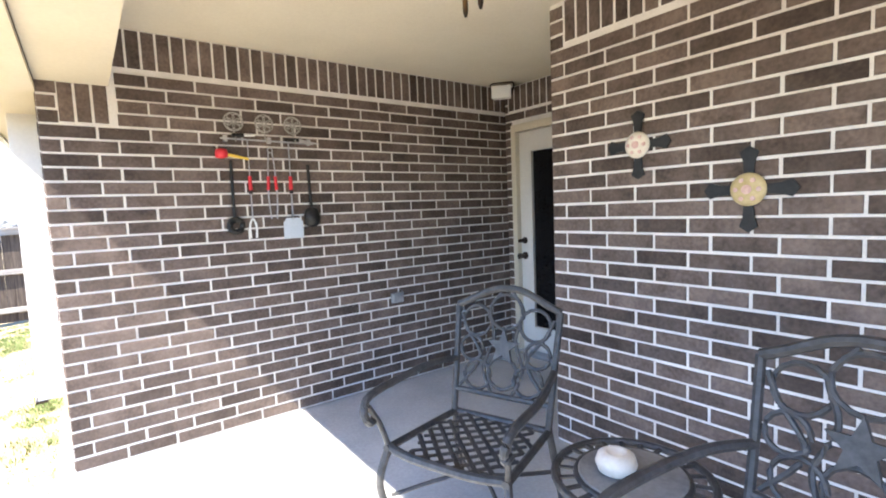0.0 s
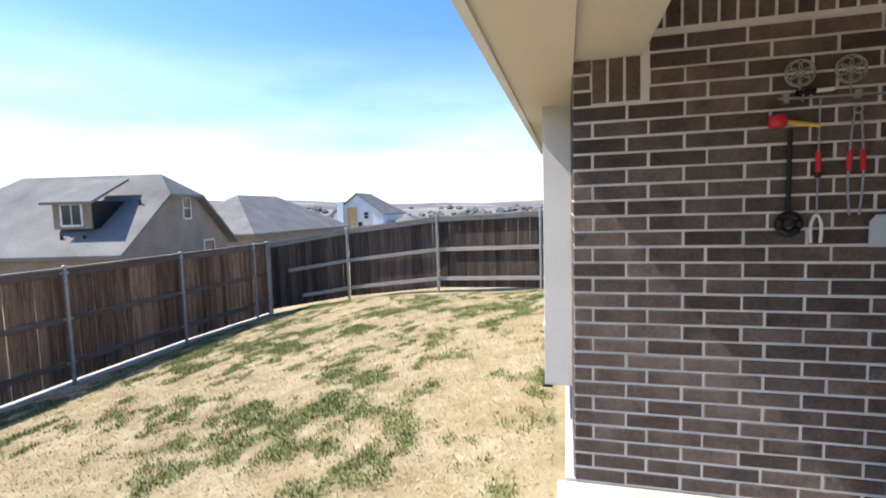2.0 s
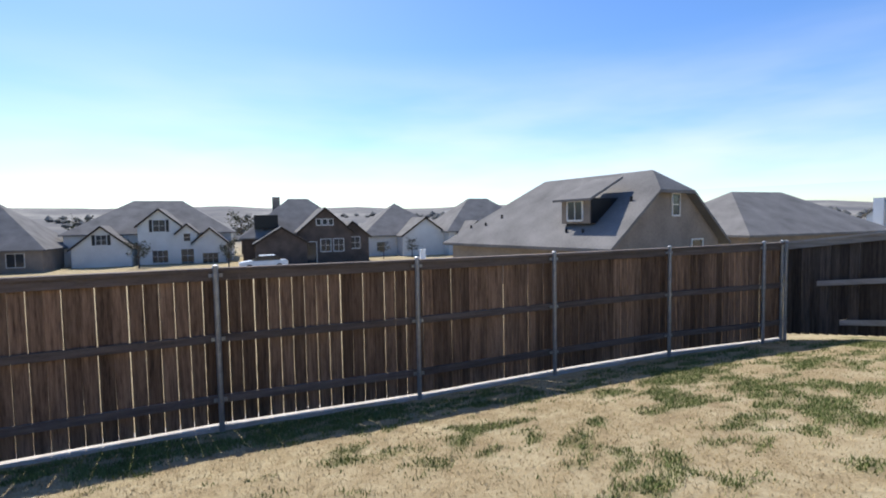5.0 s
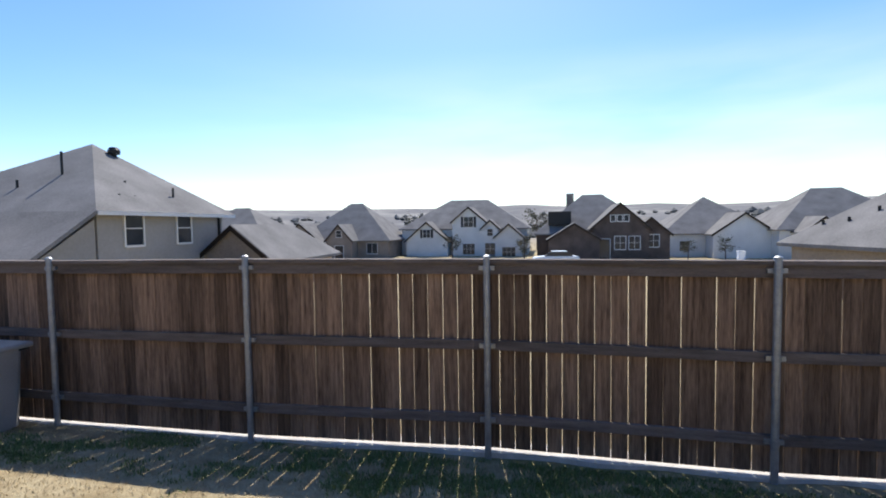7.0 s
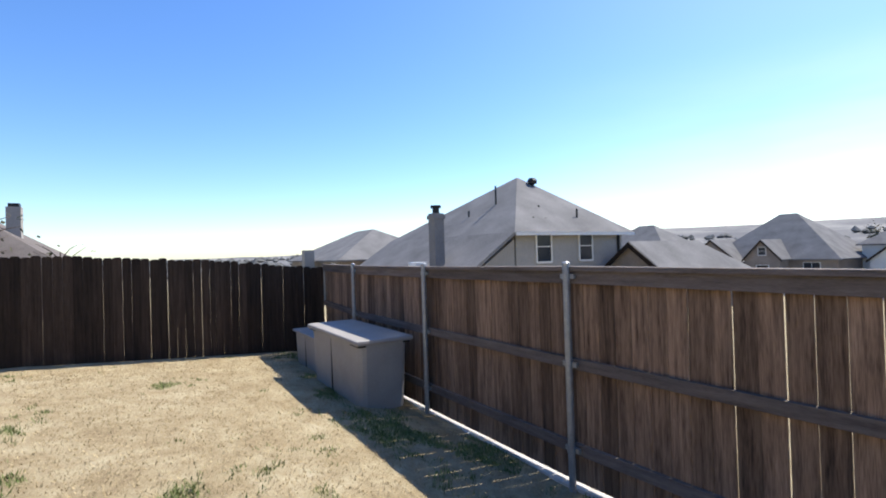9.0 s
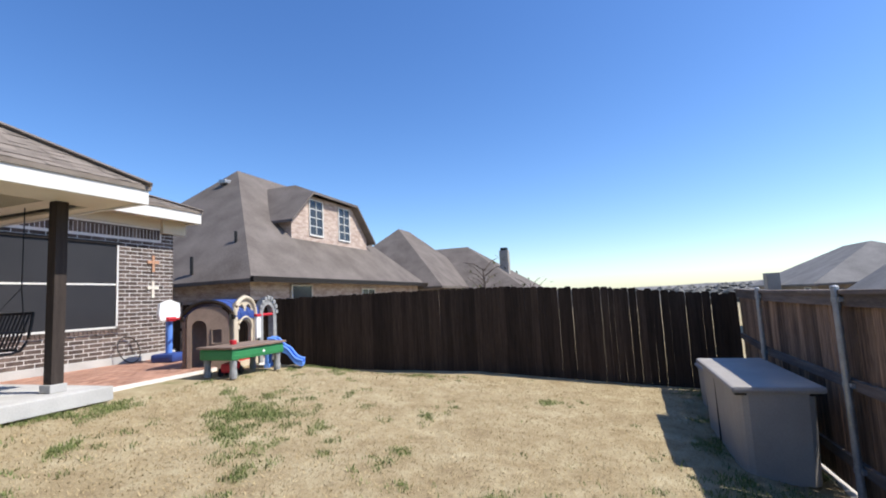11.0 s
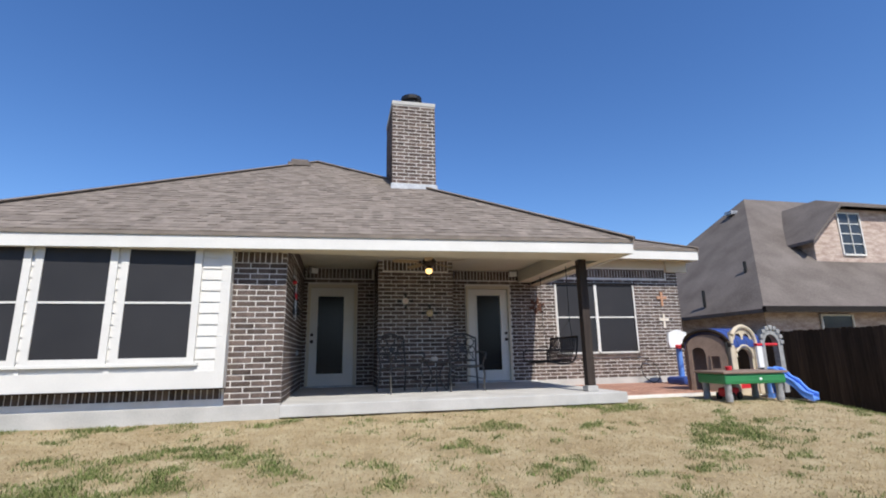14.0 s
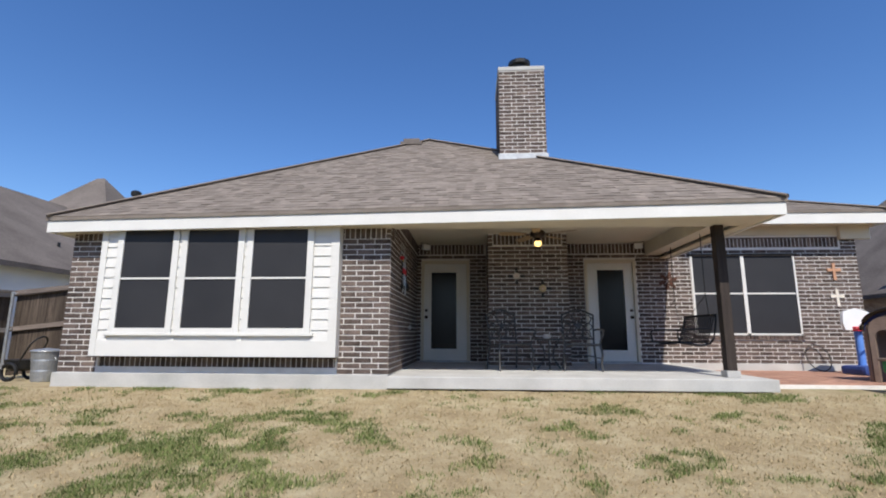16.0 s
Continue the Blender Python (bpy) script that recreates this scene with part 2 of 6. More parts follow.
def lathe(bm, profile, sides=24, at=(0, 0, 0), squash=1.0):
    """A turned body: profile of (radius, height)."""
    at = Vector(at)
    rings = [[bm.verts.new(at + Vector((r * math.cos(k * math.tau / sides), r * math.sin(k * math.tau / sides) * squash, z))) for k in range(sides)] for r, z in profile]
    for a, b in zip(rings, rings[1:]):
        for k in range(sides):
            bm.faces.new((a[k], a[(k + 1) % sides], b[(k + 1) % sides], b[k]))
    bm.faces.new(rings[0][::-1])
    bm.faces.new(rings[-1])
    return bm


def poly(bm, pts, thick=None):
    """A flat face, or a plate of it: thick is the vector by which it is drawn out."""
    v = [bm.verts.new(p) for p in pts]
    f = bm.faces.new(v)
    if thick is not None:
        made = bmesh.ops.extrude_face_region(bm, geom=[f])
        bmesh.ops.translate(bm, verts=[g for g in made["geom"] if isinstance(g, bmesh.types.BMVert)], vec=thick)
    return bm


def prism(pts, thick):
    return poly(bmesh.new(), pts, Vector(thick))


# ---- ground ----
def smooth(a, b, x):
    t = min(max((x - a) / (b - a), 0), 1)
    return t * t * (3 - 2 * t)


def ground_z(x, y):
    yard = -0.18 - 0.124 * max(0.0, -3.5 - max(y, -11.6)) - 0.08 * max(0.0, -9.8 - max(y, -11.6))
    side = -0.82 - 0.06 * max(0.0, -6 - max(y, -11.6))
    z = yard + (min(side, yard) - yard) * smooth(7.8, 11.2, x)
    z -= 0.20 * smooth(-5.5, -8.8, x) * smooth(-8.0, -4.2, y)
    away = max(0.0, -11.6 - y, x - 13, -10 - x)
    z -= 2.3 * smooth(0, 40, away)
    r = math.hypot(x, y)
    if r > 150:
        bearing = math.atan2(x, -y)
        top = 24.0 - (13 if bearing < 0 else 20) * smooth(0.6, 1.45, abs(bearing)) + 1.3 * math.sin(bearing * 7 + 1) + 0.9 * math.sin(bearing * 23) + 0.5 * math.sin(bearing * 51)
        z += (top + 3.5) * smooth(170, 640, r) ** 1.5
    return z


def green_at(x, y):
    """How green the lawn is at a place, 0 to 1."""
    n = noise.noise(Vector((x * 0.6, y * 0.8, 3.1))) * 0.55 + noise.noise(Vector((x * 1.7, y * 2.8, 7.7))) * 0.65 + noise.noise(Vector((x * 4.6, y * 6.6, 1.7))) * 0.62
    dry = 0.30 * smooth(4, 9, x) * smooth(-5.0, -7.0, y) + 0.16 * smooth(-5.5, -9.0, y) * smooth(-2, 3, x) - 0.10 * smooth(-4.5, -6.5, x) - 0.16 * smooth(2.5, -1.5, x) * smooth(-4.2, -5.6, y) - 0.07 * smooth(-6.2, -4.6, y)
    # greener strip by the back fence; its darker colour also deepens the fence shadow
    shade_green = 0.55 * smooth(-9.5, -10.0, y) * smooth(-2.5, 1.5, x)
    return 0.9 * smooth(0.04, 0.70, n - dry + 0.05 + shade_green)


def steps_out(lo, hi, fine, far):
    out = list(np.arange(lo, hi + 1e-6, fine))
    d, a, b = fine, lo, hi
    while b < far:
        d *= 1.22
        a, b = a - d, b + d
        out = [a] + out + [b]
    return out


xs, ys = steps_out(-9.0, 12.4, 0.13, 2600), steps_out(-11.6, -2.9, 0.13, 2600)
verts, faces, greens = [], [], []
for y in ys:
    for x in xs:
        inside = -9.2 < x < 12.6 and -11.7 < y < -2.6
        rough = 0.012 * noise.noise(Vector((x * 2.2, y * 2.2, 0))) + 0.006 * noise.noise(Vector((x * 7, y * 7, 5))) if inside else 0
        verts.append((x, y, ground_z(x, y) + rough))
        greens.append(green_at(x, y) if inside else 0.25)
w = len(xs)
for j in range(len(ys) - 1):
    for i in range(w - 1):
        faces.append((j * w + i, j * w + i + 1, (j + 1) * w + i + 1, (j + 1) * w + i))
me = bpy.data.meshes.new("ground")
me.from_pydata(verts, [], faces)
att = me.attributes.new("green", "FLOAT", "POINT")
att.data.foreach_set("value", greens)
for p in me.polygons:
    p.use_smooth = True
ground = tagged(new("ground", me), "dry straw-coloured lawn with green patches", "ground", kind="structure")

LAWN = bpy.data.materials.new("dormant lawn")
LAWN.use_nodes = True
n, l = LAWN.node_tree.nodes, LAWN.node_tree.links
tc = n.new("ShaderNodeTexCoord")


def noise_node(scale, detail=5, rough=0.6):
    t = n.new("ShaderNodeTexNoise")
    t.inputs["Scale"].default_value, t.inputs["Detail"].default_value, t.inputs["Roughness"].default_value = scale, detail, rough
    l.new(tc.outputs["Object"], t.inputs["Vector"])
    return t


def ramp_node(source, stops):
    r = n.new("ShaderNodeValToRGB")
    while len(r.color_ramp.elements) < len(stops):
        r.color_ramp.elements.new(0.5)
    for e, (p, c) in zip(r.color_ramp.elements, stops):
        e.position, e.color = p, (*c, 1)
    l.new(source, r.inputs[0])
    return r


straw = ramp_node(noise_node(2.1, 9, 0.8).outputs["Fac"], [(0.28, (0.22, 0.16, 0.092)), (0.45, (0.35, 0.275, 0.16)), (0.6, (0.45, 0.375, 0.235)), (0.75, (0.56, 0.49, 0.34))])
leafy = ramp_node(noise_node(38, 6, 0.7).outputs["Fac"], [(0.30, (0.062, 0.085, 0.025)), (0.48, (0.14, 0.165, 0.058)), (0.64, (0.32, 0.29, 0.14))])
ga = n.new("ShaderNodeAttribute")
ga.attribute_name = "green"
grit = n.new("ShaderNodeMath")
grit.operation = "MULTIPLY_ADD"
l.new(noise_node(26, 6, 0.8).outputs["Fac"], grit.inputs[0])
grit.inputs[1].default_value, grit.inputs[2].default_value = 1.7, -0.85
add = n.new("ShaderNodeMath")
add.operation = "ADD"
add.use_clamp = True
l.new(ga.outputs["Fac"], add.inputs[0])
l.new(grit.outputs[0], add.inputs[1])
gate = n.new("ShaderNodeMath")
gate.operation = "MULTIPLY"
l.new(add.outputs[0], gate.inputs[0])
l.new(ga.outputs["Fac"], gate.inputs[1])
mixc = n.new("ShaderNodeMix")
mixc.data_type = "RGBA"
l.new(gate.outputs[0], mixc.inputs[0])
l.new(straw.outputs[0], mixc.inputs[6])
l.new(leafy.outputs[0], mixc.inputs[7])
# beyond the yard: scrub and woods on the rolling land, distance haze painted in grey
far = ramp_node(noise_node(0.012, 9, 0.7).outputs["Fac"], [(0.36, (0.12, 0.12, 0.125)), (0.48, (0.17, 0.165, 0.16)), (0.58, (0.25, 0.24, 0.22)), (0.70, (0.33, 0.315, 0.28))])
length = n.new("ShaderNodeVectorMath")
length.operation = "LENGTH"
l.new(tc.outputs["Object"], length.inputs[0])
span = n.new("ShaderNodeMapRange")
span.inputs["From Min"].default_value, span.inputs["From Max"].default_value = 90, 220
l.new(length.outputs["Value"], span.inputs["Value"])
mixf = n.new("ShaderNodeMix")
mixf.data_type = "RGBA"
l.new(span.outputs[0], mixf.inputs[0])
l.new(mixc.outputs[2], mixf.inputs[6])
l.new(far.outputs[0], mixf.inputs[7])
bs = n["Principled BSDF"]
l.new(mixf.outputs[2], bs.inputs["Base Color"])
bs.inputs["Roughness"].default_value, bs.inputs["Specular IOR Level"].default_value = 0.95, 0.1
bp = n.new("ShaderNodeBump")
bp.inputs["Strength"].default_value, bp.inputs["Distance"].default_value = 0.7, 0.03
l.new(noise_node(45, 6, 0.75).outputs["Fac"], bp.inputs["Height"])
l.new(bp.outputs[0], bs.inputs["Normal"])
me.materials.append(LAWN)


# ---- house: shell ----
YF, YB, YW = -3.37, -1.08, 0.0            # front of the left wing, front of the fireplace, back wall of the porch
CEIL = 2.46
X0, X1 = -4.80, 8.95                      # ends of the house


def wall_box(name, a, b, label, mat=MORTAR):
    return tagged(part(name, boxes([(a, b)]), mat), label, "wall", kind="structure")


def holed_wall(name, x0, x1, z0, z1, y0, y1, holes, label):
    """A wall along x with openings (x0, x1, z0, z1)."""
    bm = bmesh.new()
    at = x0
    for a, b, c, d in sorted(holes):
        box(bm, (at, y0, z0), (a, y1, z1))
        if c > z0:
            box(bm, (a, y0, z0), (b, y1, c))
        if d < z1:
            box(bm, (a, y0, d), (b, y1, z1))
        at = b
    box(bm, (at, y0, z0), (x1, y1, z1))
    return tagged(part(name, bm, MORTAR), label, "wall", kind="structure")


DOORS = ((0.09, 1.10), (3.50, 4.54))
WIN = (5.66, 7.72, 0.57, 2.17)
wall_back = holed_wall("wall_back", 0.0, X1, -0.3, 2.78, YW, YW + 0.22, [(a, b, 0.0, 2.11) for a, b in DOORS] + [WIN], "dark brown brick wall with pale mortar behind the porch")
wall_side = wall_box("wall_porch_side", (-0.22, YF, 0.0), (0.0, YW + 0.22, CEIL), "dark brown brick side wall of the porch with pale mortar")
wall_bump = wall_box("wall_fireplace", (1.47, YB, 0.0), (2.95, YW, CEIL), "dark brown brick fireplace projection on the porch wall")
wall_front = holed_wall("wall_wing_front", X0, -0.22, -0.3, 2.2, YF, YF + 0.22, [(-4.2, -0.75, 0.10, 2.13)], "dark brown brick front wall of the house wing")
wall_west = wall_box("wall_west", (X0, YF + 0.22, -0.3), (X0 + 0.22, 10.0, 2.2), "dark brown brick side wall of the house")
wall_east = wall_box("wall_east", (X1 - 0.22, YW + 0.22, -0.3), (X1, 10.0, 2.78), "dark brown brick east wall of the house")
wall_box("wall_north", (X0, 10.0, -0.3), (X1, 10.2, 2.78), "plain rear wall closing the house")
wall_box("wall_wing_inner", (-0.22, YW + 0.22, 0.0), (-0.02, 10.0, 2.2), "plain inner wall of the house")

ceiling = tagged(part("ceiling", boxes([((0.0, -3.05, CEIL), (5.02, YW, CEIL + 0.04))]), CREAM), "cream painted porch ceiling", "ceiling", kind="structure")
tagged(part("porch_beam", boxes([((0.0, YF, 2.13), (5.05, -3.05, 2.52))], 0.006), CREAM), "cream boxed beam along the front of the porch", "beam", kind="structure")
tagged(part("porch_beam", boxes([((4.76, -3.05, 2.20), (5.05, YW, 2.52))], 0.006), CREAM), "cream boxed beam on the open side of the porch", "beam", kind="structure")
LOW, BACKSET = 0.10, 0.18                 # how far the far end of the front eave sits lower and further back
bm = prism([(-4.98, -3.78 + BACKSET, 2.13 - LOW), (5.20, -3.78, 2.13), (5.20, YF, 2.13), (-4.98, YF, 2.13 - LOW)], (0, 0, 0.03))
box(bm, (5.05, YF, 2.13), (5.20, YW, 2.16))
box(bm, (-4.98, YF, 2.13 - LOW), (X0, 10.0, 2.16 - LOW))
tagged(part("soffit", bm, CREAM), "cream painted soffit under the eaves", "soffit", kind="structure")
tagged(part("soffit", boxes([((5.20, -0.43, 2.78), (9.23, 0.24, 2.80)), ((X1, 0.2, 2.78), (9.23, 10.0, 2.80))]), CREAM), "cream painted soffit over the bedroom window", "soffit", kind="structure")
bm = prism([(-5.02, -3.82 + BACKSET, 2.11 - LOW), (5.24, -3.82, 2.11), (5.24, -3.82, 2.30), (-5.02, -3.82 + BACKSET, 2.30 - LOW)], (0, 0.04, 0))
box(bm, (5.20, -3.78, 2.11), (5.24, YW, 2.30), 0.004)
box(bm, (-5.02, -3.78 + BACKSET, 2.11 - LOW), (-4.98, 10, 2.30 - LOW), 0.004)
tagged(part("trim", bm, WHITE), "white painted fascia board along the porch roof", "fascia", kind="structure")
tagged(part("trim", boxes([((5.24, -0.47, 2.74), (9.27, -0.43, 2.98)), ((9.23, -0.43, 2.74), (9.27, 10, 2.98))], 0.004), WHITE), "white painted fascia board along the rear eaves", "fascia", kind="structure")
tagged(part("trim", boxes([((8.62, -0.10, 2.50), (9.20, -0.012, 2.78)), ((5.24, -0.035, 2.60), (8.62, -0.004, 2.78))], 0.004), CREAM), "cream frieze board under the eaves", "trim", kind="structure")

# roofs: a hipped wing over the porch and a lower hipped roof beside it
PITCH = 0.60
AX, AY, AZ = 0.11, 1.31, 2.31 + PITCH * 5.13


def roof_sheet(name, faces3, label, mat, thick=0.05):
    bm = bmesh.new()
    for f in faces3:
        poly(bm, f, Vector((0, 0, -thick)))
    return tagged(part(name, bm, mat), label, "roof", kind="structure")


EL, ER, EY, EZ = -5.04, 5.26, -3.84, 2.33
EAVE_L, EAVE_R, APEX = (EL, EY + BACKSET, EZ - LOW), (ER, EY, EZ), (AX, AY, AZ)
roof_wing = roof_sheet("roof_wing", [
    [EAVE_L, EAVE_R, APEX],
    [EAVE_L, APEX, (AX, 9.0, AZ), (EL, 10.4, EZ - LOW)],
    [EAVE_R, (ER, 10.4, EZ), (AX, 9.0, AZ), APEX]], "brown asphalt shingle hip roof", SHINGLE)
roof_east = roof_sheet("roof_east", [
    [(1.5, -0.49, 3.01), (9.29, -0.49, 3.01), (4.4, 4.4, 5.06), (1.5, 4.4, 5.06)],
    [(9.29, -0.49, 3.01), (9.29, 10.2, 3.01), (4.4, 5.4, 5.06), (4.4, 4.4, 5.06)]], "brown asphalt shingle roof over the rear bedroom", SHINGLE)


def shingle_rows(origin, along, up, height, left, right, parent, run=0.30, rise=0.142):
    """Overlapping shingle tabs between two slanting ends: left(v) and right(v) along the eave at height v up the slope."""
    o, a, u = Vector(origin), Vector(along), Vector(up)
    nrm = a.cross(u).normalized()
    rnd = random.Random(5)
    vs, fs = [], []
    v = 0.0
    while v < height:
        x, end = left(v), right(v)
        x -= rnd.random() * run
        while x < end:
            wd = run * rnd.uniform(0.42, 0.62)
            p, q = max(x, left(v)), min(x + wd - 0.004, end)
            if q > p + 0.03:
                lift = rnd.choice((0.005, 0.008, 0.013))
                top = min(v + rise + 0.03, height)
                k = len(vs)
                for (s, r, h) in ((p, v, lift), (q, v, lift), (q, top, 0.003), (p, top, 0.003), (p, v, 0.0), (q, v, 0.0)):
                    vs.append(o + a * s + u * r + nrm * h)
                fs += [(k, k + 1, k + 2, k + 3), (k + 4, k + 5, k + 1, k)]
            x += wd
        v += rise
    mm = bpy.data.meshes.new("shingles")
    mm.from_pydata(vs, [], fs)
    mm.materials.append(SHINGLE)
    ob = new("shingles", mm)
    ob.parent = parent
    return tagged(ob, "overlapping brown asphalt shingle tabs", kind="stuff")


eave_way = (Vector(EAVE_R) - Vector(EAVE_L)).normalized()
to_apex = Vector(APEX) - Vector(EAVE_L)
eave_run, apex_run = (Vector(EAVE_R) - Vector(EAVE_L)).length, to_apex.dot(eave_way)
rise_way = to_apex - eave_way * apex_run
run_up = rise_way.length
shingle_rows(EAVE_L, eave_way, rise_way.normalized(), run_up, lambda v: apex_run * v / run_up, lambda v: eave_run - (eave_run - apex_run) * v / run_up, roof_wing)
p2 = (5.06 - 3.01) / 4.89
shingle_rows((4.0, -0.49, 3.01), (1, 0, 0), Vector((0, 1, p2)).normalized(), 4.89 * math.sqrt(1 + p2 ** 2), lambda v: 0.0, lambda v: 5.29 - 0.92 * v, roof_east)
for a, b in ((EAVE_L, APEX), (EAVE_R, APEX), ((9.29, -0.49, 3.01), (4.4, 4.4, 5.06))):
    bm = bmesh.new()
    tube(bm, [Vector(a) + Vector((0, 0, 0.02)), Vector(b) + Vector((0, 0, 0.02))], 0.085, 6, flat=0.35)
    part("hip_cap", bm, SHINGLE, roof_wing)
vent = thing("roof_vent", "low brown metal vent near the roof ridge", "vent", (-0.28, 0.95, 5.11))
part("hood", boxes([((-0.20, -0.16, 0.02), (0.20, 0.16, 0.13))], 0.03), ROOF_BROWN, vent)
part("flange", boxes([((-0.26, -0.24, -0.06), (0.26, 0.22, 0.02))], 0.01), ROOF_BROWN, vent)

# slab and footing
slab = tagged(part("patio_slab", boxes([((0.0, -3.46, -0.16), (5.12, YW, 0.0))], 0.012), CONCRETE), "pale concrete porch slab", "slab", kind="structure")
tagged(part("footing", boxes([((X0 - 0.04, YF - 0.05, -0.6), (-0.001, YF + 0.3, 0.015)), ((X0 - 0.04, YF + 0.3, -0.6), (X0 + 0.3, 10, 0.015))], 0.01), CONCRETE), "bare concrete footing under the brick wall", "footing", kind="structure")
tagged(part("footing", boxes([((5.12, -0.05, -0.6), (X1 + 0.04, 0.2, 0.02)), ((X1 - 0.2, 0.2, -0.6), (X1 + 0.04, 10, 0.02))], 0.01), CONCRETE), "bare concrete footing under the bedroom wall", "footing", kind="structure")
paving = tagged(part("pavement", boxes([((5.12, -2.75, -0.30), (8.75, -0.05, -0.125))]), MORTAR), "reddish paver terrace beside the porch", "terrace", kind="structure")

# ---- fences ----
PICKETS = {}


def picket_mesh(width, height, dog):
    key = (round(width, 3), round(height, 2), dog)
    if key not in PICKETS:
        bm = bmesh.new()
        c = 0.025 if dog else 0.002
        poly(bm, [(-width / 2, 0, 0), (width / 2, 0, 0), (width / 2, 0, height - c), (width / 2 - c, 0, height), (-width / 2 + c, 0, height), (-width / 2, 0, height - c)], Vector((0, 0.016, 0)))
        me = bpy.data.meshes.new("picket")
        bmesh.ops.recalc_face_normals(bm, faces=bm.faces[:])
        bm.to_mesh(me)
        bm.free()
        PICKETS[key] = me
    return PICKETS[key]


def fence(label, pts, inner, wood, rail_wood, posts=True, rails=(0.28, 1.0, 1.745), cap=True, gap=(0.0045, 0.0085), height=1.83, skip=None, seed=1, lift=0.05, mid_from=None):
    """A board fence through the points (x, y, ground z); inner: which side of the line faces the yard (+1 its left)."""
    top_thing = thing("wooden_fence", label, "fence", pts[0])
    base = Vector(pts[0])
    rnd = random.Random(seed)
    for k, (a, b) in enumerate(zip(pts, pts[1:])):
        a, b = Vector(a), Vector(b)
        flat = Vector((b.x - a.x, b.y - a.y, 0))
        span = flat.length
        way = flat.normalized()
        side = Vector((-way.y, way.x, 0)) * inner
        ang = math.atan2(way.y, way.x)

        def spot(s, h, off=0.0):
            return a + (b - a) * (s / span) + side * off + Vector((0, 0, h)) - base
        # boards
        s = 0.0
        while s < span - 0.03:
            wd = min(rnd.choice((0.137, 0.140, 0.143, 0.138)), span - s - 0.002)
            g = rnd.uniform(*gap) * (1.7 if rnd.random() < 0.10 else 1)
            if skip is None or rnd.random() > skip:
                hh = height - lift - (0.03 if cap else 0.0) + rnd.uniform(-0.006, 0.006) * (1 if cap else 3)
                me = picket_mesh(wd, hh, not cap)
                if not me.materials:
                    me.materials.append(wood)
                elif me.materials[0] != wood:
                    me = me.copy()
                    me.materials[0] = wood
                ob = new("picket", me)
                ob.parent = top_thing
                ob.matrix_local = Matrix.Translation(spot(s + wd / 2, lift, -0.045)) @ Matrix.Rotation(ang + rnd.uniform(-0.012, 0.012), 4, "Z") @ Matrix.Rotation(rnd.uniform(-0.003, 0.003), 4, "Y")
            s += wd + g
        # rails on the yard side
        for r, h in enumerate(rails):
            s0 = 0.0
            if mid_from and r in mid_from and k == 0:
                s0 = mid_from[r]
            bm = bmesh.new()
            p, q = spot(s0, h), spot(span, h)
            up, thick = Vector((0, 0, 0.062 if h > 1.6 else 0.046)), side * 0.019
            for c in (0,):
                vs = []
                for e in (p, q):
                    vs.append([bm.verts.new(e + up * u + thick * t) for u, t in ((-1, -1), (1, -1), (1, 1), (-1, 1))])
                for i in range(4):
                    bm.faces.new((vs[0][i], vs[0][(i + 1) % 4], vs[1][(i + 1) % 4], vs[1][i]))
                bm.faces.new(vs[0][::-1])
                bm.faces.new(vs[1])
            part("rail", bm, rail_wood, top_thing)
        if cap:
            bm = bmesh.new()
            vs = []
            for e in (spot(0, height - 0.02, -0.02), spot(span, height - 0.02, -0.02)):
                vs.append([bm.verts.new(e + Vector((0, 0, u)) + side * t) for u, t in ((-0.018, -0.07), (0.018, -0.07), (0.018, 0.07), (-0.018, 0.07))])
            for i in range(4):
                bm.faces.new((vs[0][i], vs[0][(i + 1) % 4], vs[1][(i + 1) % 4], vs[1][i]))
            bm.faces.new(vs[0][::-1])
            bm.faces.new(vs[1])
            part("cap_board", bm, rail_wood, top_thing)
        if posts:
            for e in [a]:
                bm = bmesh.new()
                foot = e - base + side * 0.055
                tube(bm, [foot + Vector((0, 0, -0.12)), foot + Vector((0, 0, height + 0.01))], 0.031, 12)
                tube(bm, [foot + Vector((0, 0, height + 0.008)), foot + Vector((0, 0, height + 0.03)), foot + Vector((0, 0, height + 0.042))], [0.036, 0.036, 0.015], 12)
                post = part("post", bm, GALV, top_thing, smooth=False)
                for h in rails:
                    bm = bmesh.new()
                    c = foot + Vector((0, 0, h))
                    tube(bm, [c - Vector((0, 0, 0.022)), c + Vector((0, 0, 0.022))], 0.037, 10)
                    c2 = c - side * 0.02
                    box(bm, c2 - way * 0.075 - Vector((0, 0, 0.02)) - side * 0.012, c2 + way * 0.075 + Vector((0, 0, 0.02)) + side * 0.016) if abs(way.x) > 0.95 else None
                    part("bracket", bm, GALV, post)
    return top_thing


gz = ground_z
BACK = [(-8.55, -11.02), (-7.95, -11.04), (-5.82, -11.26), (-3.38, -11.22), (-1.08, -11.06), (1.37, -11.09), (3.80, -10.92), (6.25, -10.92), (8.69, -10.92), (11.05, -11.12)]
BACK_Z = (-1.13, -1.13, -1.15, -1.15, -1.13, -1.12, -1.11, -1.13, -1.13, -1.12)
back_fence = fence("weathered brown cedar board fence with steel posts behind the lawn", [(x, y, z) for (x, y), z in zip(BACK, BACK_Z)], 1, CEDAR, RAIL_WOOD, seed=3, lift=-0.02)
LEFT = [(-8.55, -11.02), (-8.97, -8.90), (-8.95, -6.47), (-8.63, -3.96), (-8.6, -1.85), (-8.55, -0.5)]
LEFT_Z = (-1.13, -0.81, -0.54, -0.46, -0.40, -0.38)
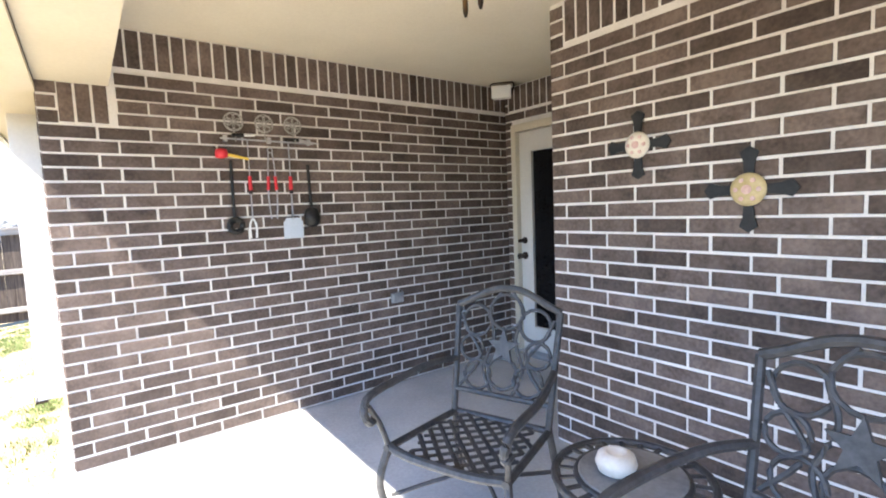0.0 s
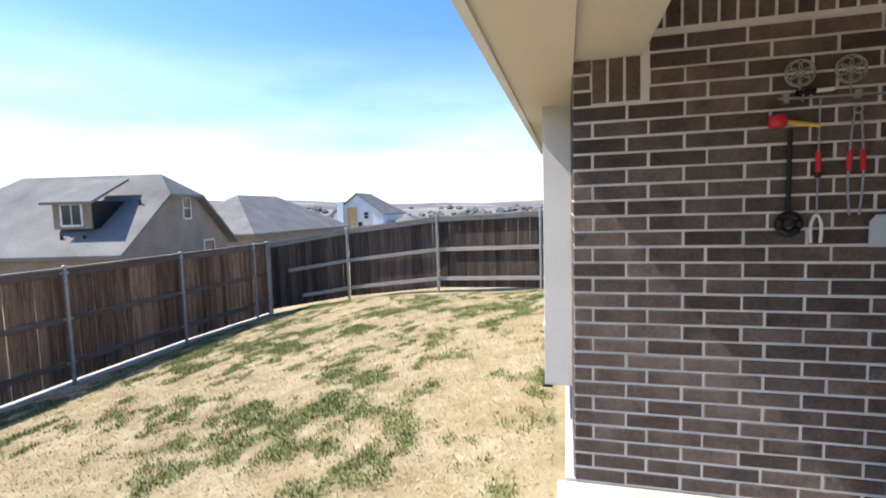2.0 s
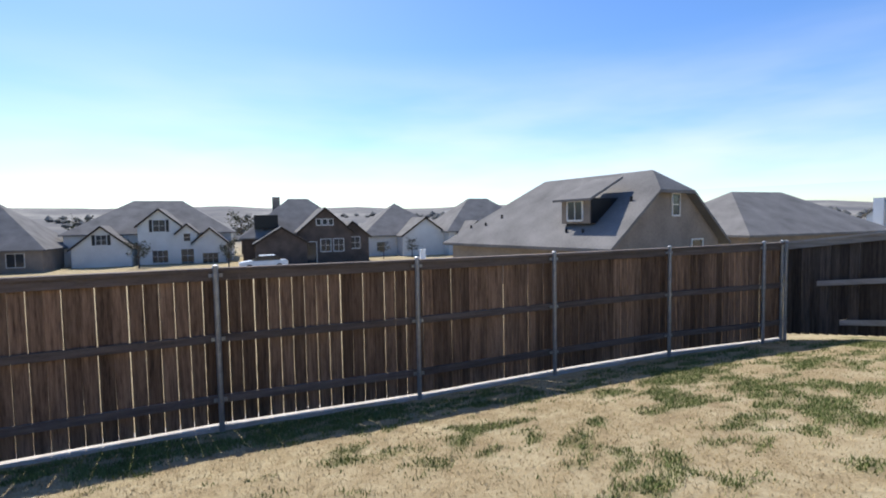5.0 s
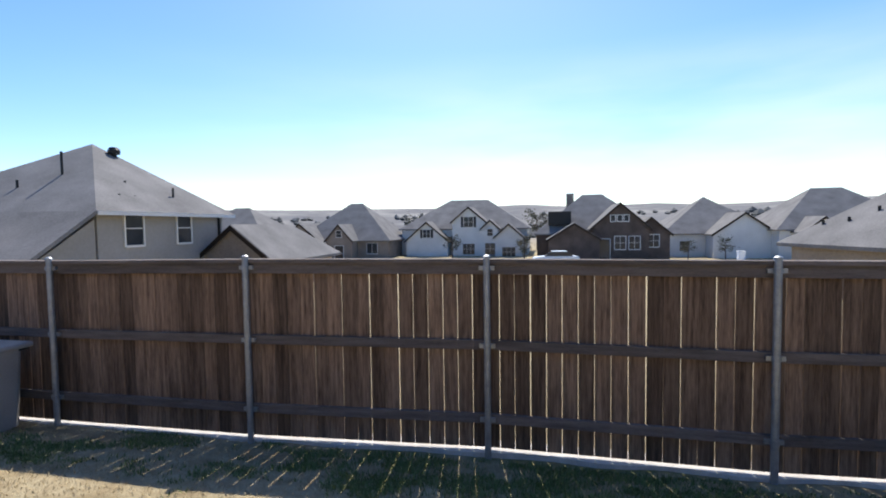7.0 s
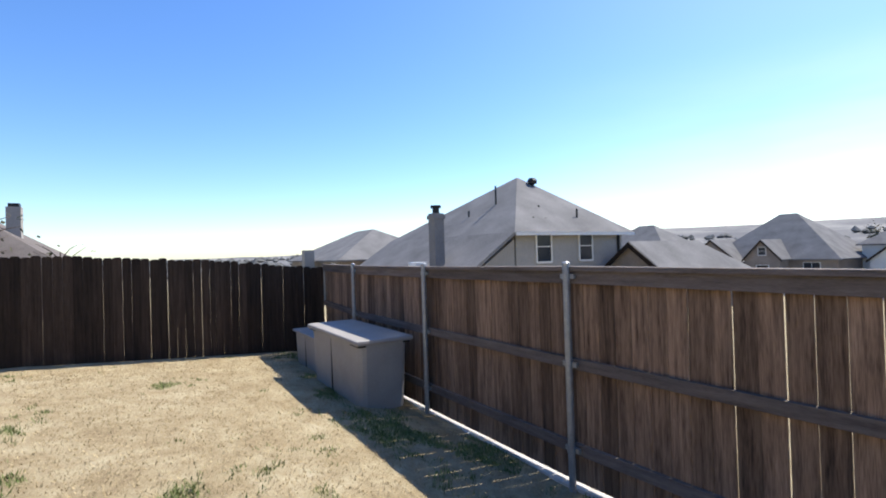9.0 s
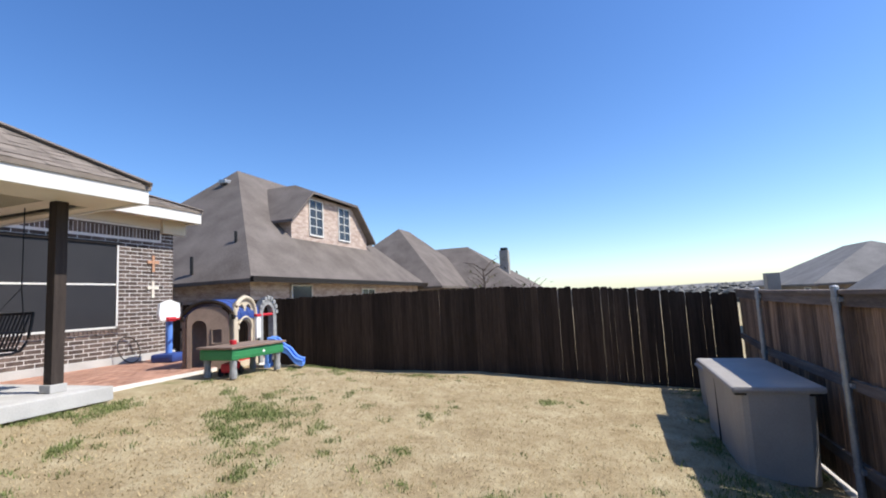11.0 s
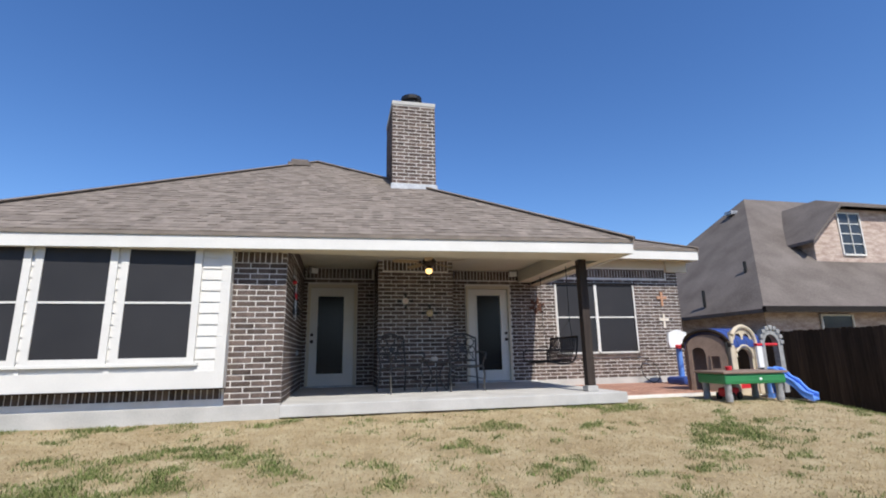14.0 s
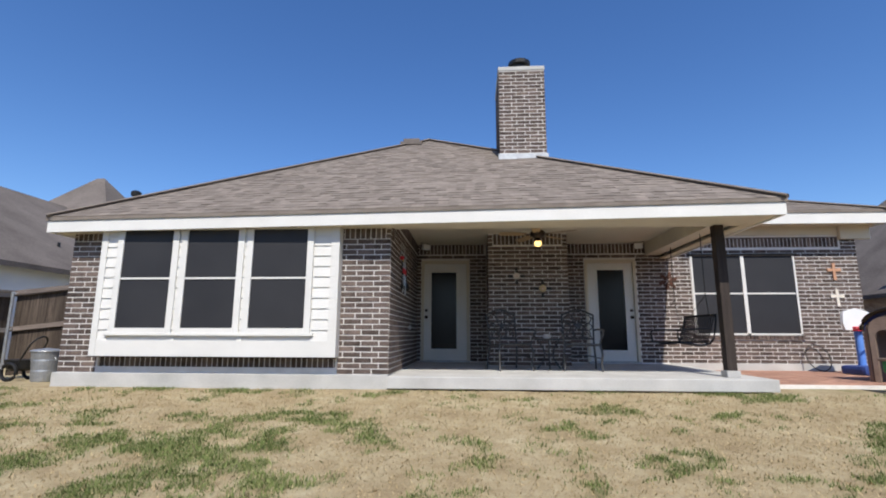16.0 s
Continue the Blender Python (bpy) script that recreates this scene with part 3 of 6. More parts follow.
fence("greying cedar board fence with pale rails climbing the slope", [(x, y, z) for (x, y), z in zip(LEFT, LEFT_Z)], -1, CEDAR_GREY, PALE_RAIL, seed=4, gap=(0.001, 0.005), cap=True, mid_from={0: 0.9, 1: 0.55})
fence("greying cedar board fence between the house and the side fence", [(-8.5, -0.5, -0.36), (-6.75, -0.5, -0.18), (-5.02, -0.5, -0.02)], -1, CEDAR_GREY, RAIL_WOOD, seed=6, gap=(0.001, 0.004), cap=True, height=1.74)
RIGHT = [(11.05, -11.12), (11.15, -8.9), (11.35, -6.5), (11.55, -4.1), (11.75, -1.7), (11.9, 0.7), (12.0, 3.1)]
fence("dark stained cedar board fence beside the neighbouring house", [(x, y, min(gz(x, y), -0.80)) for x, y in RIGHT], 1, STAINED, STAINED, seed=5, gap=(0.0005, 0.003), posts=False, rails=(), cap=False, height=1.86, lift=0.0)
fence("cedar board fence closing the strip behind the house", [(8.95, 3.1, -0.6), (12.0, 3.1, -0.7)], -1, STAINED, STAINED, seed=8, gap=(0.001, 0.003), posts=False, cap=False)
# bare ground under the pickets; sunlight on it is put into the pale colour
bm = bmesh.new()
for (a, za), (b, zb) in zip(zip(BACK, BACK_Z), list(zip(BACK, BACK_Z))[1:]):
    steps = 12
    for i in range(steps):
        s, t = i / steps, (i + 1) / steps
        pa, pb = Vector((*a, za)).lerp(Vector((*b, zb)), s), Vector((*a, za)).lerp(Vector((*b, zb)), t)
        wa, wb = 0.015 + 0.03 * math.sin(pa.x * 5.1), 0.015 + 0.03 * math.sin(pb.x * 5.1)
        poly(bm, [pa + Vector((0, -0.22, -0.03)), pb + Vector((0, -0.22, -0.03)), pb + Vector((0, wb, -0.05)), pa + Vector((0, wa, -0.05))], Vector((0, 0, -0.10)))
bmesh.ops.remove_doubles(bm, verts=bm.verts[:], dist=0.0005)
tagged(part("mow_strip", bm, SUNLIT_SOIL), "strip of bare ground under the fence, coloured pale as if sunlit", "ground strip", kind="structure")


# ---- neighbouring houses ----
def hip_block(bm_roof, bm_wall, x0, y0, x1, y1, zb, ze, pitch, over=0.45, gable=""):
    """Walls and a hipped roof; gable names the ends (n, s, e, w) that stand up as gables."""
    box(bm_wall, (x0, y0, zb), (x1, y1, ze))
    a, b, c, d = x0 - over, y0 - over, x1 + over, y1 + over
    z = ze - over * pitch * 0.3
    wx, wy = c - a, d - b
    if wx >= wy:
        hh = wy / 2
        r0, r1 = [a + (0 if "w" in gable else hh), (b + d) / 2], [c - (0 if "e" in gable else hh), (b + d) / 2]
    else:
        hh = wx / 2
        r0, r1 = [(a + c) / 2, b + (0 if "s" in gable else hh)], [(a + c) / 2, d - (0 if "n" in gable else hh)]
    zr = z + hh * pitch
    A, B, C, D = (a, b, z), (c, b, z), (c, d, z), (a, d, z)
    R0, R1 = (*r0, zr), (*r1, zr)
    if wx >= wy:
        fs = [[A, B, R1, R0], [C, D, R0, R1], [B, C, R1], [D, A, R0]]
    else:
        fs = [[B, C, R1, R0], [D, A, R0, R1], [A, B, R0], [C, D, R1]]
    if gable:
        end = 1.5 if "N" in gable else 0.0
        m = (a + c) / 2
        if end:
            R1 = (m, d - end * 0.9, zr)
            R0 = (m, r0[1] - 1.2, zr)
            PE, PW = (m + end, d, zr - end * pitch), (m - end, d, zr - end * pitch)
            fs = [[B, C, PE, R1, R0], [D, A, R0, R1, PW], [A, B, R0], [PE, PW, R1]]
        if "e" in gable:
            fs.pop(2)
        drop = 0.12
        if "N" in gable:
            poly(bm_wall, [(x0, y1, ze), (x1, y1, ze), (m + end, y1, zr - end * pitch - drop), (m - end, y1, zr - end * pitch - drop)], Vector((0, -0.2, 0)))
        if "e" in gable:
            poly(bm_wall, [(x1, y0, ze), (x1, y1, ze), (x1, (y0 + y1) / 2, zr - drop - 0.1)], Vector((-0.2, 0, 0)))
    for f in fs:
        v = [bm_roof.verts.new(p) for p in f]
        face = bm_roof.faces.new(v)
        made = bmesh.ops.extrude_face_region(bm_roof, geom=[face])
        bmesh.ops.translate(bm_roof, verts=[g for g in made["geom"] if isinstance(g, bmesh.types.BMVert)], vec=(0, 0, -0.16))
    return zr


def front_gable(bm_roof, bm_wall, x0, x1, y, depth, zb, ze, pitch, over=0.3, face=1):
    """A gabled bay whose front stands at y, facing +y (face 1) or -y."""
    yb = y - depth * face
    box(bm_wall, (x0, yb, zb), (x1, y, ze))
    mid, zr = (x0 + x1) / 2, ze + (x1 - x0) / 2 * pitch
    poly(bm_wall, [(x0, y - 0.01 * face, ze), (x1, y - 0.01 * face, ze), (mid, y - 0.01 * face, zr)], Vector((0, -0.2 * face, 0)))
    zo = ze - over * pitch
    for e in (x0 - over, x1 + over):
        pts = [(e, y + over * face, zo), (mid, y + over * face, zr), (mid, yb, zr), (e, yb, zo)]
        poly(bm_roof, [Vector(p) + Vector((0, 0, 0.14)) for p in pts], Vector((0, 0, -0.14)))


def window_part(parent, c, wd, ht, face="n", lights=(1, 2), shutters=False):
    """A framed window on a wall that faces n (+y), s, e or w."""
    turn = {"n": 0, "s": 180, "e": -90, "w": 90}[face]
    m = pose(*c, 0, 0, turn)
    fr = boxes([((-wd / 2 - 0.07, 0, -ht / 2 - 0.07), (-wd / 2, 0.06, ht / 2 + 0.07)), ((wd / 2, 0, -ht / 2 - 0.07), (wd / 2 + 0.07, 0.06, ht / 2 + 0.07)),
                ((-wd / 2, 0, ht / 2), (wd / 2, 0.06, ht / 2 + 0.07)), ((-wd / 2, 0, -ht / 2 - 0.09), (wd / 2, 0.08, -ht / 2))])
    for i in range(1, lights[0]):
        u = -wd / 2 + wd * i / lights[0]
        box(fr, (u - 0.02, 0, -ht / 2), (u + 0.02, 0.05, ht / 2))
    for i in range(1, lights[1]):
        u = -ht / 2 + ht * i / lights[1]
        box(fr, (-wd / 2, 0, u - 0.02), (wd / 2, 0.05, u + 0.02))
    win = part("window", fr, WHITE, parent)
    win.matrix_local = m
    part("pane", boxes([((-wd / 2, -0.02, -ht / 2), (wd / 2, 0.02, ht / 2))]), FAR_GLASS, win)
    if shutters:
        for s in (-1, 1):
            part("shutter", boxes([((s * (wd / 2 + 0.1), 0, -ht / 2 - 0.05), (s * (wd / 2 + 0.45), 0.05, ht / 2 + 0.05))]), BLACK, win)
    return win


def vent_pipe(parent, x, y, z, h=0.5, r=0.06):
    bm = bmesh.new()
    tube(bm, [(x, y, z - 0.3), (x, y, z + h)], r, 8)
    part("vent_pipe", bm, BLACK, parent)


def house(label, at, turn, blocks, gables, walls, roof, windows=(), extra=None, size=1.0):
    h = thing("house", label, "house", at, turn)
    h.matrix_world = h.matrix_basis @ Matrix.Scale(size, 4)
    for b in blocks:
        br, bw = bmesh.new(), bmesh.new()
        hip_block(br, bw, *b[:7], gable=b[7] if len(b) > 7 else "")
        part("wall", bw, walls, h)
        part("roof", br, roof, h)
    for g in gables:
        br, bw = bmesh.new(), bmesh.new()
        front_gable(br, bw, *g)
        part("gable_wall", bw, walls, h)
        part("gable_roof", br, roof, h)
        x0, x1, y, ze, pitch = g[0], g[1], g[2], g[5], g[6]
        for e in (x0 - 0.3, x1 + 0.3):
            mid, zt, zo = (x0 + x1) / 2, ze + (x1 - x0) / 2 * pitch, ze - 0.3 * pitch
            part("barge_board", prism([(e, y + 0.31, zo - 0.16), (mid, y + 0.31, zt - 0.16), (mid, y + 0.31, zt + 0.10), (e, y + 0.31, zo + 0.10)], (0, 0.05, 0)), BRONZE, h)
    for w in windows:
        window_part(h, *w)
    if extra:
        extra(h)
    return h


# two-storey grey house beyond the back fence, its north slope running down low
A_AT = (0.87 - 1.35 * (1.095 * 0.99926 + 7.279 * 0.03839), -7.21 - 1.35 * (1.095 * 0.03839 - 7.279 * 0.99926), -0.78)


def extra_a(h):
    part("wall", boxes([((16.7, -29.7, -3.6), (27.0, -22.2, 2.15))]), STUCCO_GREY, h)
    bm = bmesh.new()
    sw, se, ne, nw, back_top, top = (16.25, -30.2, 2.06), (27.45, -33.0, 2.06), (27.45, -21.75, 2.06), (16.25, -21.75, 2.06), (22.4, -29.2, 5.2), (21.6, -27.0, 5.5)
    for f in ([sw, nw, top, back_top], [nw, ne, top], [ne, se, back_top, top], [se, sw, back_top]):
        poly(bm, f, Vector((0, 0, -0.14)))
    part("roof", bm, ROOF_GREY, h)
    part("eave_board", boxes([((16.22, -30.15, 1.90), (16.27, -21.8, 2.05))]), STUCCO_WHITE, h)
    part("low_roof", prism([(16.25, -21.75, 2.06), (27.45, -21.75, 2.06), (27.45, -17.9, -0.46), (16.25, -17.9, -0.46)], (0, 0, -0.15)), ROOF_GREY, h)
    part("low_wall", prism([(16.7, -22.1, -3.6), (16.7, -22.1, 1.75), (16.7, -18.4, -0.6), (16.7, -18.4, -3.6)], (10, 0, 0)), STUCCO_GREY, h)
    chim = part("chimney", boxes([((18.65, -19.75, -3), (19.15, -19.25, 3.0)), ((18.6, -19.8, 2.75), (19.2, -19.2, 2.92))]), CHIMNEY_GREY, h)
    part("flue", lathe(bmesh.new(), [(0.16, 3.0), (0.16, 3.22), (0.24, 3.24), (0.24, 3.36)], 10, (18.9, -19.5, 0)), BLACK, chim)
    for x, y, z, k in ((17.4, -24.0, 2.5, 0.32), (17.4, -24.8, 2.5, 0.3), (17.5, -27.2, 2.55, 0.75), (20.4, -24.3, 3.7, 1.0), (21.6, -23.4, 3.1, 0.35), (18.4, -25.4, 3.2, 0.3)):
        vent_pipe(h, x, y, z, k, 0.05)
    part("turbine_vent", lathe(bmesh.new(), [(0.12, 4.5), (0.12, 5.0), (0.26, 5.02), (0.28, 5.2), (0.18, 5.34)], 12, (20.7, -27.3, 0)), BLACK, h)
    part("downpipe", boxes([((16.58, -29.4, -3), (16.69, -29.3, 2.0))]), BLACK, h)
    part("skylight", boxes([((19.9, -19.6, 0.5), (20.6, -19.0, 0.85))], 0.02), PLASTIC_WHITE, h)


house("two-storey grey house with a hipped grey shingle roof and brick chimney", A_AT, 2.2,
      [], [], STUCCO_GREY, ROOF_GREY,
      [((16.7, -23.9, 1.4), 0.9, 1.35, "w"), ((16.7, -26.8, 1.4), 0.9, 1.35, "w")], extra_a, 1.35)
house("low grey garage with a gabled shingle roof", A_AT, 2.2, [(13.3, -36, 16.8, -30.5, -3.6, -0.2, 0.8)], [(13.1, 17.0, -28.2, 6, -3.6, -0.2, 0.82)], STUCCO_TAN, ROOF_GREY, (), None, 1.35)
house("distant house with a blue-grey hipped roof", (7.4, 0, -1.4), 0, [(23, -66, 37, -54, -4, 0.2, 0.75)], [], STUCCO_TAN, ROOF_GREY)
house("tan brick house with a steep hipped roof and two gables", (6.5, 0, -0.6), 0, [(16.5, -86, 31.0, -73.5, -4, -0.3, 0.86)],
      [(26.2, 32.6, -71.5, 6, -4, -0.6, 0.85), (21.2, 25.0, -71.0, 6, -4, -0.2, 1.1)], STUCCO_TAN, ROOF_GREY,
      [((23.1, -71.0, 0.6), 0.8, 0.9, "n"), ((23.1, -71.0, -2.2), 1.3, 2.2, "n"), ((19.0, -73.5, -1.6), 1.6, 1.5, "n", (2, 1))])
house("white brick two-storey house with dark-trimmed gables", (4.8, 0, -0.4), 0, [(-1.6, -94, 18.2, -80.5, -4.2, 1.0, 0.66)],
      [(10.2, 16.6, -77.5, 8, -4.2, -0.8, 0.85), (4.6, 9.6, -78.5, 8, -4.2, 2.0, 0.85), (2.6, 5.0, -78.0, 8, -4.2, 1.0, 0.9), (-1.0, 3.0, -77.5, 8, -4.2, -0.3, 0.9)], STUCCO_WHITE, ROOF_GREY,
      [((13.4, -77.5, 0.2), 1.1, 1.2, "n", (2, 2), True), ((7.1, -78.5, 1.9), 1.4, 1.5, "n", (2, 2), True), ((3.8, -78.0, 0.3), 0.8, 1.0, "n"), ((3.8, -78.0, -2.6), 1.5, 2.6, "n", (2, 3)), ((1.0, -77.5, -2.6), 1.9, 1.4, "n", (3, 2)), ((7.1, -78.5, -2.2), 1.8, 1.6, "n", (3, 2))])


def extra_e(h):
    part("chimney", boxes([((-7.2, -78, 0), (-6.2, -77, 5.2))]), STUCCO_TAN, h)
    part("dormer", boxes([((-6.4, -72.5, 0.8), (-3.6, -69.2, 2.5))]), BLACK, h)
    for k in range(3):
        window_part(h, (-12.5 + k * 0.75, -66.0, 1.5), 0.5, 0.7, "n", (1, 1))


house("dark brown brick house with half-timbered gables and an arched entry", (3.8, 0, 0.1), 0, [(-16.8, -81, -2.2, -69.0, -4, -0.2, 0.80)],
      [(-15.0, -8.6, -66.0, 8, -4, 0.4, 0.88), (-9.4, -3.6, -64.8, 8, -4, -0.9, 0.62), (-17.4, -13.2, -66.6, 8, -4, -0.3, 0.85)], DARK_BRICK, ROOF_GREY,
      [((-13.4, -66.0, -1.4), 1.2, 1.5, "n", (2, 2)), ((-11.8, -66.0, -1.4), 1.2, 1.5, "n", (2, 2)), ((-10.0, -66.0, -2.4), 1.3, 2.9, "n", (1, 1)), ((-15.6, -66.6, -1.2), 1.2, 1.4, "n", (2, 2))], extra_e)
house("pale house with a broad hipped roof and a white gable", (4.2, 0, -0.4), 0, [(-33, -90, -19.5, -76.5, -4, 0.0, 0.72)], [(-31.8, -24.6, -73.5, 8, -4, -0.1, 0.72)], STUCCO_WHITE, ROOF_GREY,
      [((-22.0, -76.5, -1.8), 1.2, 1.3, "n")])
house("pale house with a peaked grey roof", (2.0, 0, -0.2), 0, [(-45, -84, -29.0, -71.5, -4, 0.3, 0.78)], [(-34.5, -30.5, -69.0, 8, -4, 0.0, 0.8)], STUCCO_WHITE, ROOF_GREY, [((-32.5, -69.0, -1.4), 1.4, 1.6, "n", (2, 2))])


def extra_b(h):
    # dormer with a window on the near slope; shade on its sides painted black
    d = part("dormer", boxes([((-3.6, 1.9, 1.05), (-0.75, 3.7, 2.25))]), BLACK, h)
    part("dormer_front", boxes([((-0.75, 1.95, 1.05), (-0.68, 3.65, 2.23))]), STUCCO_TAN, d)
    bm = bmesh.new()
    poly(bm, [(-0.35, 1.65, 2.22), (-0.35, 3.95, 2.22), (-3.2, 3.65, 3.35), (-3.2, 1.95, 3.35)], Vector((0, 0, -0.12)))
    part("dormer_roof", bm, ROOF_GREY, d)
    window_part(d, (-0.68, 2.8, 1.66), 0.85, 0.85, "e", (2, 1))
    window_part(h, (-5.2, 5.2, 1.9), 0.6, 1.0, "n")
    window_part(h, (-7.2, 5.2, -0.6), 1.0, 1.4, "n")
    for y, x in ((-4.4, -1.0), (-3.6, -1.6), (2.4, -0.5), (3.4, -0.5), (-5.6, -0.8), (4.6, -2.5)):
        vent_pipe(h, x, y, 0.2 + (0.9 - x) * 0.0 - x * 0.75, 0.22, 0.06)


house("grey shingled house with a dormer beyond the back fence", (-12.4, -26.6, 0), 12, [(-9.4, -6.5, 0.0, 5.2, -3.4, 0.05, 0.72, "N")], [], STUCCO_TAN, ROOF_GREY, (), extra_b)
house("low house with a grey hipped roof", (0, 0, 0), 0, [(-46, -37, -30, -27, -3.6, 0.1, 0.6)], [], STUCCO_TAN, ROOF_GREY)


def extra_w(h):
    part("sheathing", boxes([((-53.2, -30.4, -3.2), (-52.72, -28.6, 3.4)), ((-53.2, -27.6, -1.0), (-52.72, -26.2, 0.4)), ((-53.2, -24.9, -3.2), (-52.72, -24.2, 0.2))]), OSB, h)
    part("chimney", boxes([((-52.9, -31.9, -3.0), (-52.0, -30.8, 4.4))]), HOUSE_WRAP, h)
    window_part(h, (-52.75, -27.0, 2.0), 0.8, 1.1, "e")
    for k in range(2):
        window_part(h, (-52.75, -29.2 + 1.1 * k, 0.2), 0.8, 1.5, "e")


house("unfinished two-storey house in pale house wrap", (-14.8, -7.5, -0.6), 0, [(-63, -33.0, -52.8, -24.0, -3.2, 2.3, 0.72, "e"), (-60, -24.0, -53.5, -18.0, -3.2, 0.2, 0.5)], [], HOUSE_WRAP, ROOF_GREY, (), extra_w, 0.8)


# brick house beside the yard, with a clipped-gable dormer
def extra_nr(h):
    d = part("dormer", prism([(22.0, 7.4, 3.7), (30.4, 7.4, 3.7), (30.4, 7.4, 4.7), (28.4, 7.4, 6.6), (23.6, 7.4, 6.6), (22.0, 7.4, 5.2)], (0, 4.5, 0)), HOUSE_BRICK, h)
    bm = bmesh.new()
    for pts in ([(21.5, 6.95, 4.9), (23.5, 6.95, 6.75), (24.6, 9.0, 7.6), (24.6, 13.2, 7.6), (21.5, 13.2, 4.9)], [(23.5, 6.95, 6.75), (28.5, 6.95, 6.75), (27.0, 9.0, 7.6), (24.6, 9.0, 7.6)], [(28.5, 6.95, 6.75), (30.9, 6.95, 4.5), (30.9, 13.2, 4.5), (27.0, 13.2, 7.6), (27.0, 9.0, 7.6)], [(24.6, 9.0, 7.6), (27.0, 9.0, 7.6), (27.0, 13.2, 7.6), (24.6, 13.2, 7.6)]):
        poly(bm, pts, Vector((0, 0, -0.15)))
    part("dormer_roof", bm, ROOF_BROWN, d)
    d.location = (0.45, 0, 0.5)
    for x in (24.3, 27.4):
        window_part(d, (x, 7.4, 5.35), 1.25, 2.0, "s", (2, 4))
    part("trim", boxes([((16.3, 4.62, 1.86), (35.2, 4.78, 2.08))]), BRONZE, h)
    window_part(h, (20.4, 5.35, 1.0), 1.5, 1.5, "s", (1, 1))
    window_part(h, (27.0, 5.35, 1.0), 1.5, 1.2, "s", (2, 1))
    for x, y, z in ((18.4, 7.4, 3.9), (16.9, 8.4, 2.7)):
        vent_pipe(h, x, y, z, 0.45, 0.07)
    for x, y, z in ((22.6, 11.9, 8.05), (24.2, 11.8, 8.15)):
        part("ridge_vent", boxes([((x - 0.35, y - 0.25, z - 0.05), (x + 0.35, y + 0.25, z + 0.18))], 0.04), GALV, h)


house("brick house with a steep brown roof and a clipped-gable dormer", (0.31, -3.01, 0.25), 0, [(17.0, 5.4, 35.2, 18.6, -3.5, 2.15, 1.0)], [], HOUSE_BRICK, ROOF_BROWN, (), extra_nr, 0.70)


def extra_nr2(h):
    c = part("chimney", boxes([((44.6, 0.2, 2), (45.4, 1.0, 5.0))]), STUCCO_GREY, h)
    part("flue", boxes([((44.7, 0.3, 5.0), (45.3, 0.9, 5.25))]), BLACK, c)


house("brown-roofed house further along the street", (0.29, -2.81, 0.23), 0, [(34.5, 3.5, 48, 14.5, -3.5, 1.9, 0.92), (39.9, -2.3, 53.8, 15.8, -3.5, 0.9, 0.68)], [], STUCCO_TAN, ROOF_BROWN, (), extra_nr2, 0.72)
house("distant tan house with a low hipped roof", (0.3, 0.8, -1.6), 0, [(43, -36, 60, -24.0, -2.5, 2.2, 0.5)], [], STUCCO_TAN, ROOF_GREY, [((45.0, -24.0, 1.4), 1.0, 0.8, "n")], lambda h: part("chimney", boxes([((49, -23.4, -1), (50, -22.4, 3.2))]), STUCCO_GREY, h))
house("unfinished neighbouring house in pale house wrap", (0, 0, 0), 0, [(-24, 0.4, -12.45, 30, -1, 2.68, 0.63), (-22.6, 8.2, -13.4, 17.0, -1, 2.7, 1.22)], [], HOUSE_WRAP, ROOF_BROWN, (),
      lambda h: (vent_pipe(h, -13.6, 5.9, 3.3, 0.45, 0.05), part("turbine_vent", lathe(bmesh.new(), [(0.12, 4.9), (0.12, 5.2), (0.24, 5.22), (0.25, 5.42), (0.15, 5.5)], 12, (-16.6, 13.4, 2.5)), BLACK, h)))
tagged(part("road", boxes([((-60, -62, -3.6), (60, -54.5, -3.25))]), ROAD), "pale concrete street between the houses", "road", kind="structure")


def parked_car(at, turn):
    c = thing("car", "parked silver car on the street beyond the fence", "car", at, turn)
    side = [(-2.3, 0.35), (2.25, 0.35), (2.32, 0.62), (2.2, 0.86), (1.25, 0.98), (-1.9, 1.0), (-2.32, 0.9)]
    bm = prism([(x, -0.88, z) for x, z in side], (0, 1.76, 0))
    bmesh.ops.bevel(bm, geom=bm.edges[:], offset=0.06, segments=2, affect="EDGES")
    body = part("body", bm, SKY_TINT_STEEL, c, smooth=False)
    cab = [(-1.75, 0.98), (1.15, 0.98), (0.45, 1.44), (-1.15, 1.46)]
    bm = prism([(x, -0.74, z) for x, z in cab], (0, 1.48, 0))
    bmesh.ops.bevel(bm, geom=bm.edges[:], offset=0.05, segments=2, affect="EDGES")
    part("windows", bm, FAR_GLASS, c, "dark glazed cabin")
    part("car_roof", boxes([((-1.1, -0.70, 1.43), (0.40, 0.70, 1.50))], 0.03), SKY_TINT_STEEL, c)
    for x in (-1.45, 1.4):
        for y in (-0.80, 0.80):
            bm = bmesh.new()
            tube(bm, [(x, y - 0.10, 0.33), (x, y + 0.10, 0.33)], 0.33, 18)
            wheel = part("wheel", bm, BLACK, c)
            bm = bmesh.new()
            tube(bm, [(x, y - 0.112, 0.33), (x, y + 0.112, 0.33)], 0.19, 14)
            part("rim", bm, STEEL, wheel)
    for y in (-0.62, 0.62):
        part("headlight", boxes([((2.18, y - 0.16, 0.66), (2.33, y + 0.16, 0.80))], 0.02), PLASTIC_WHITE, c)
        part("tail_light", boxes([((-2.34, y - 0.12, 0.68), (-2.24, y + 0.12, 0.84))], 0.02), PLASTIC_RED, c)


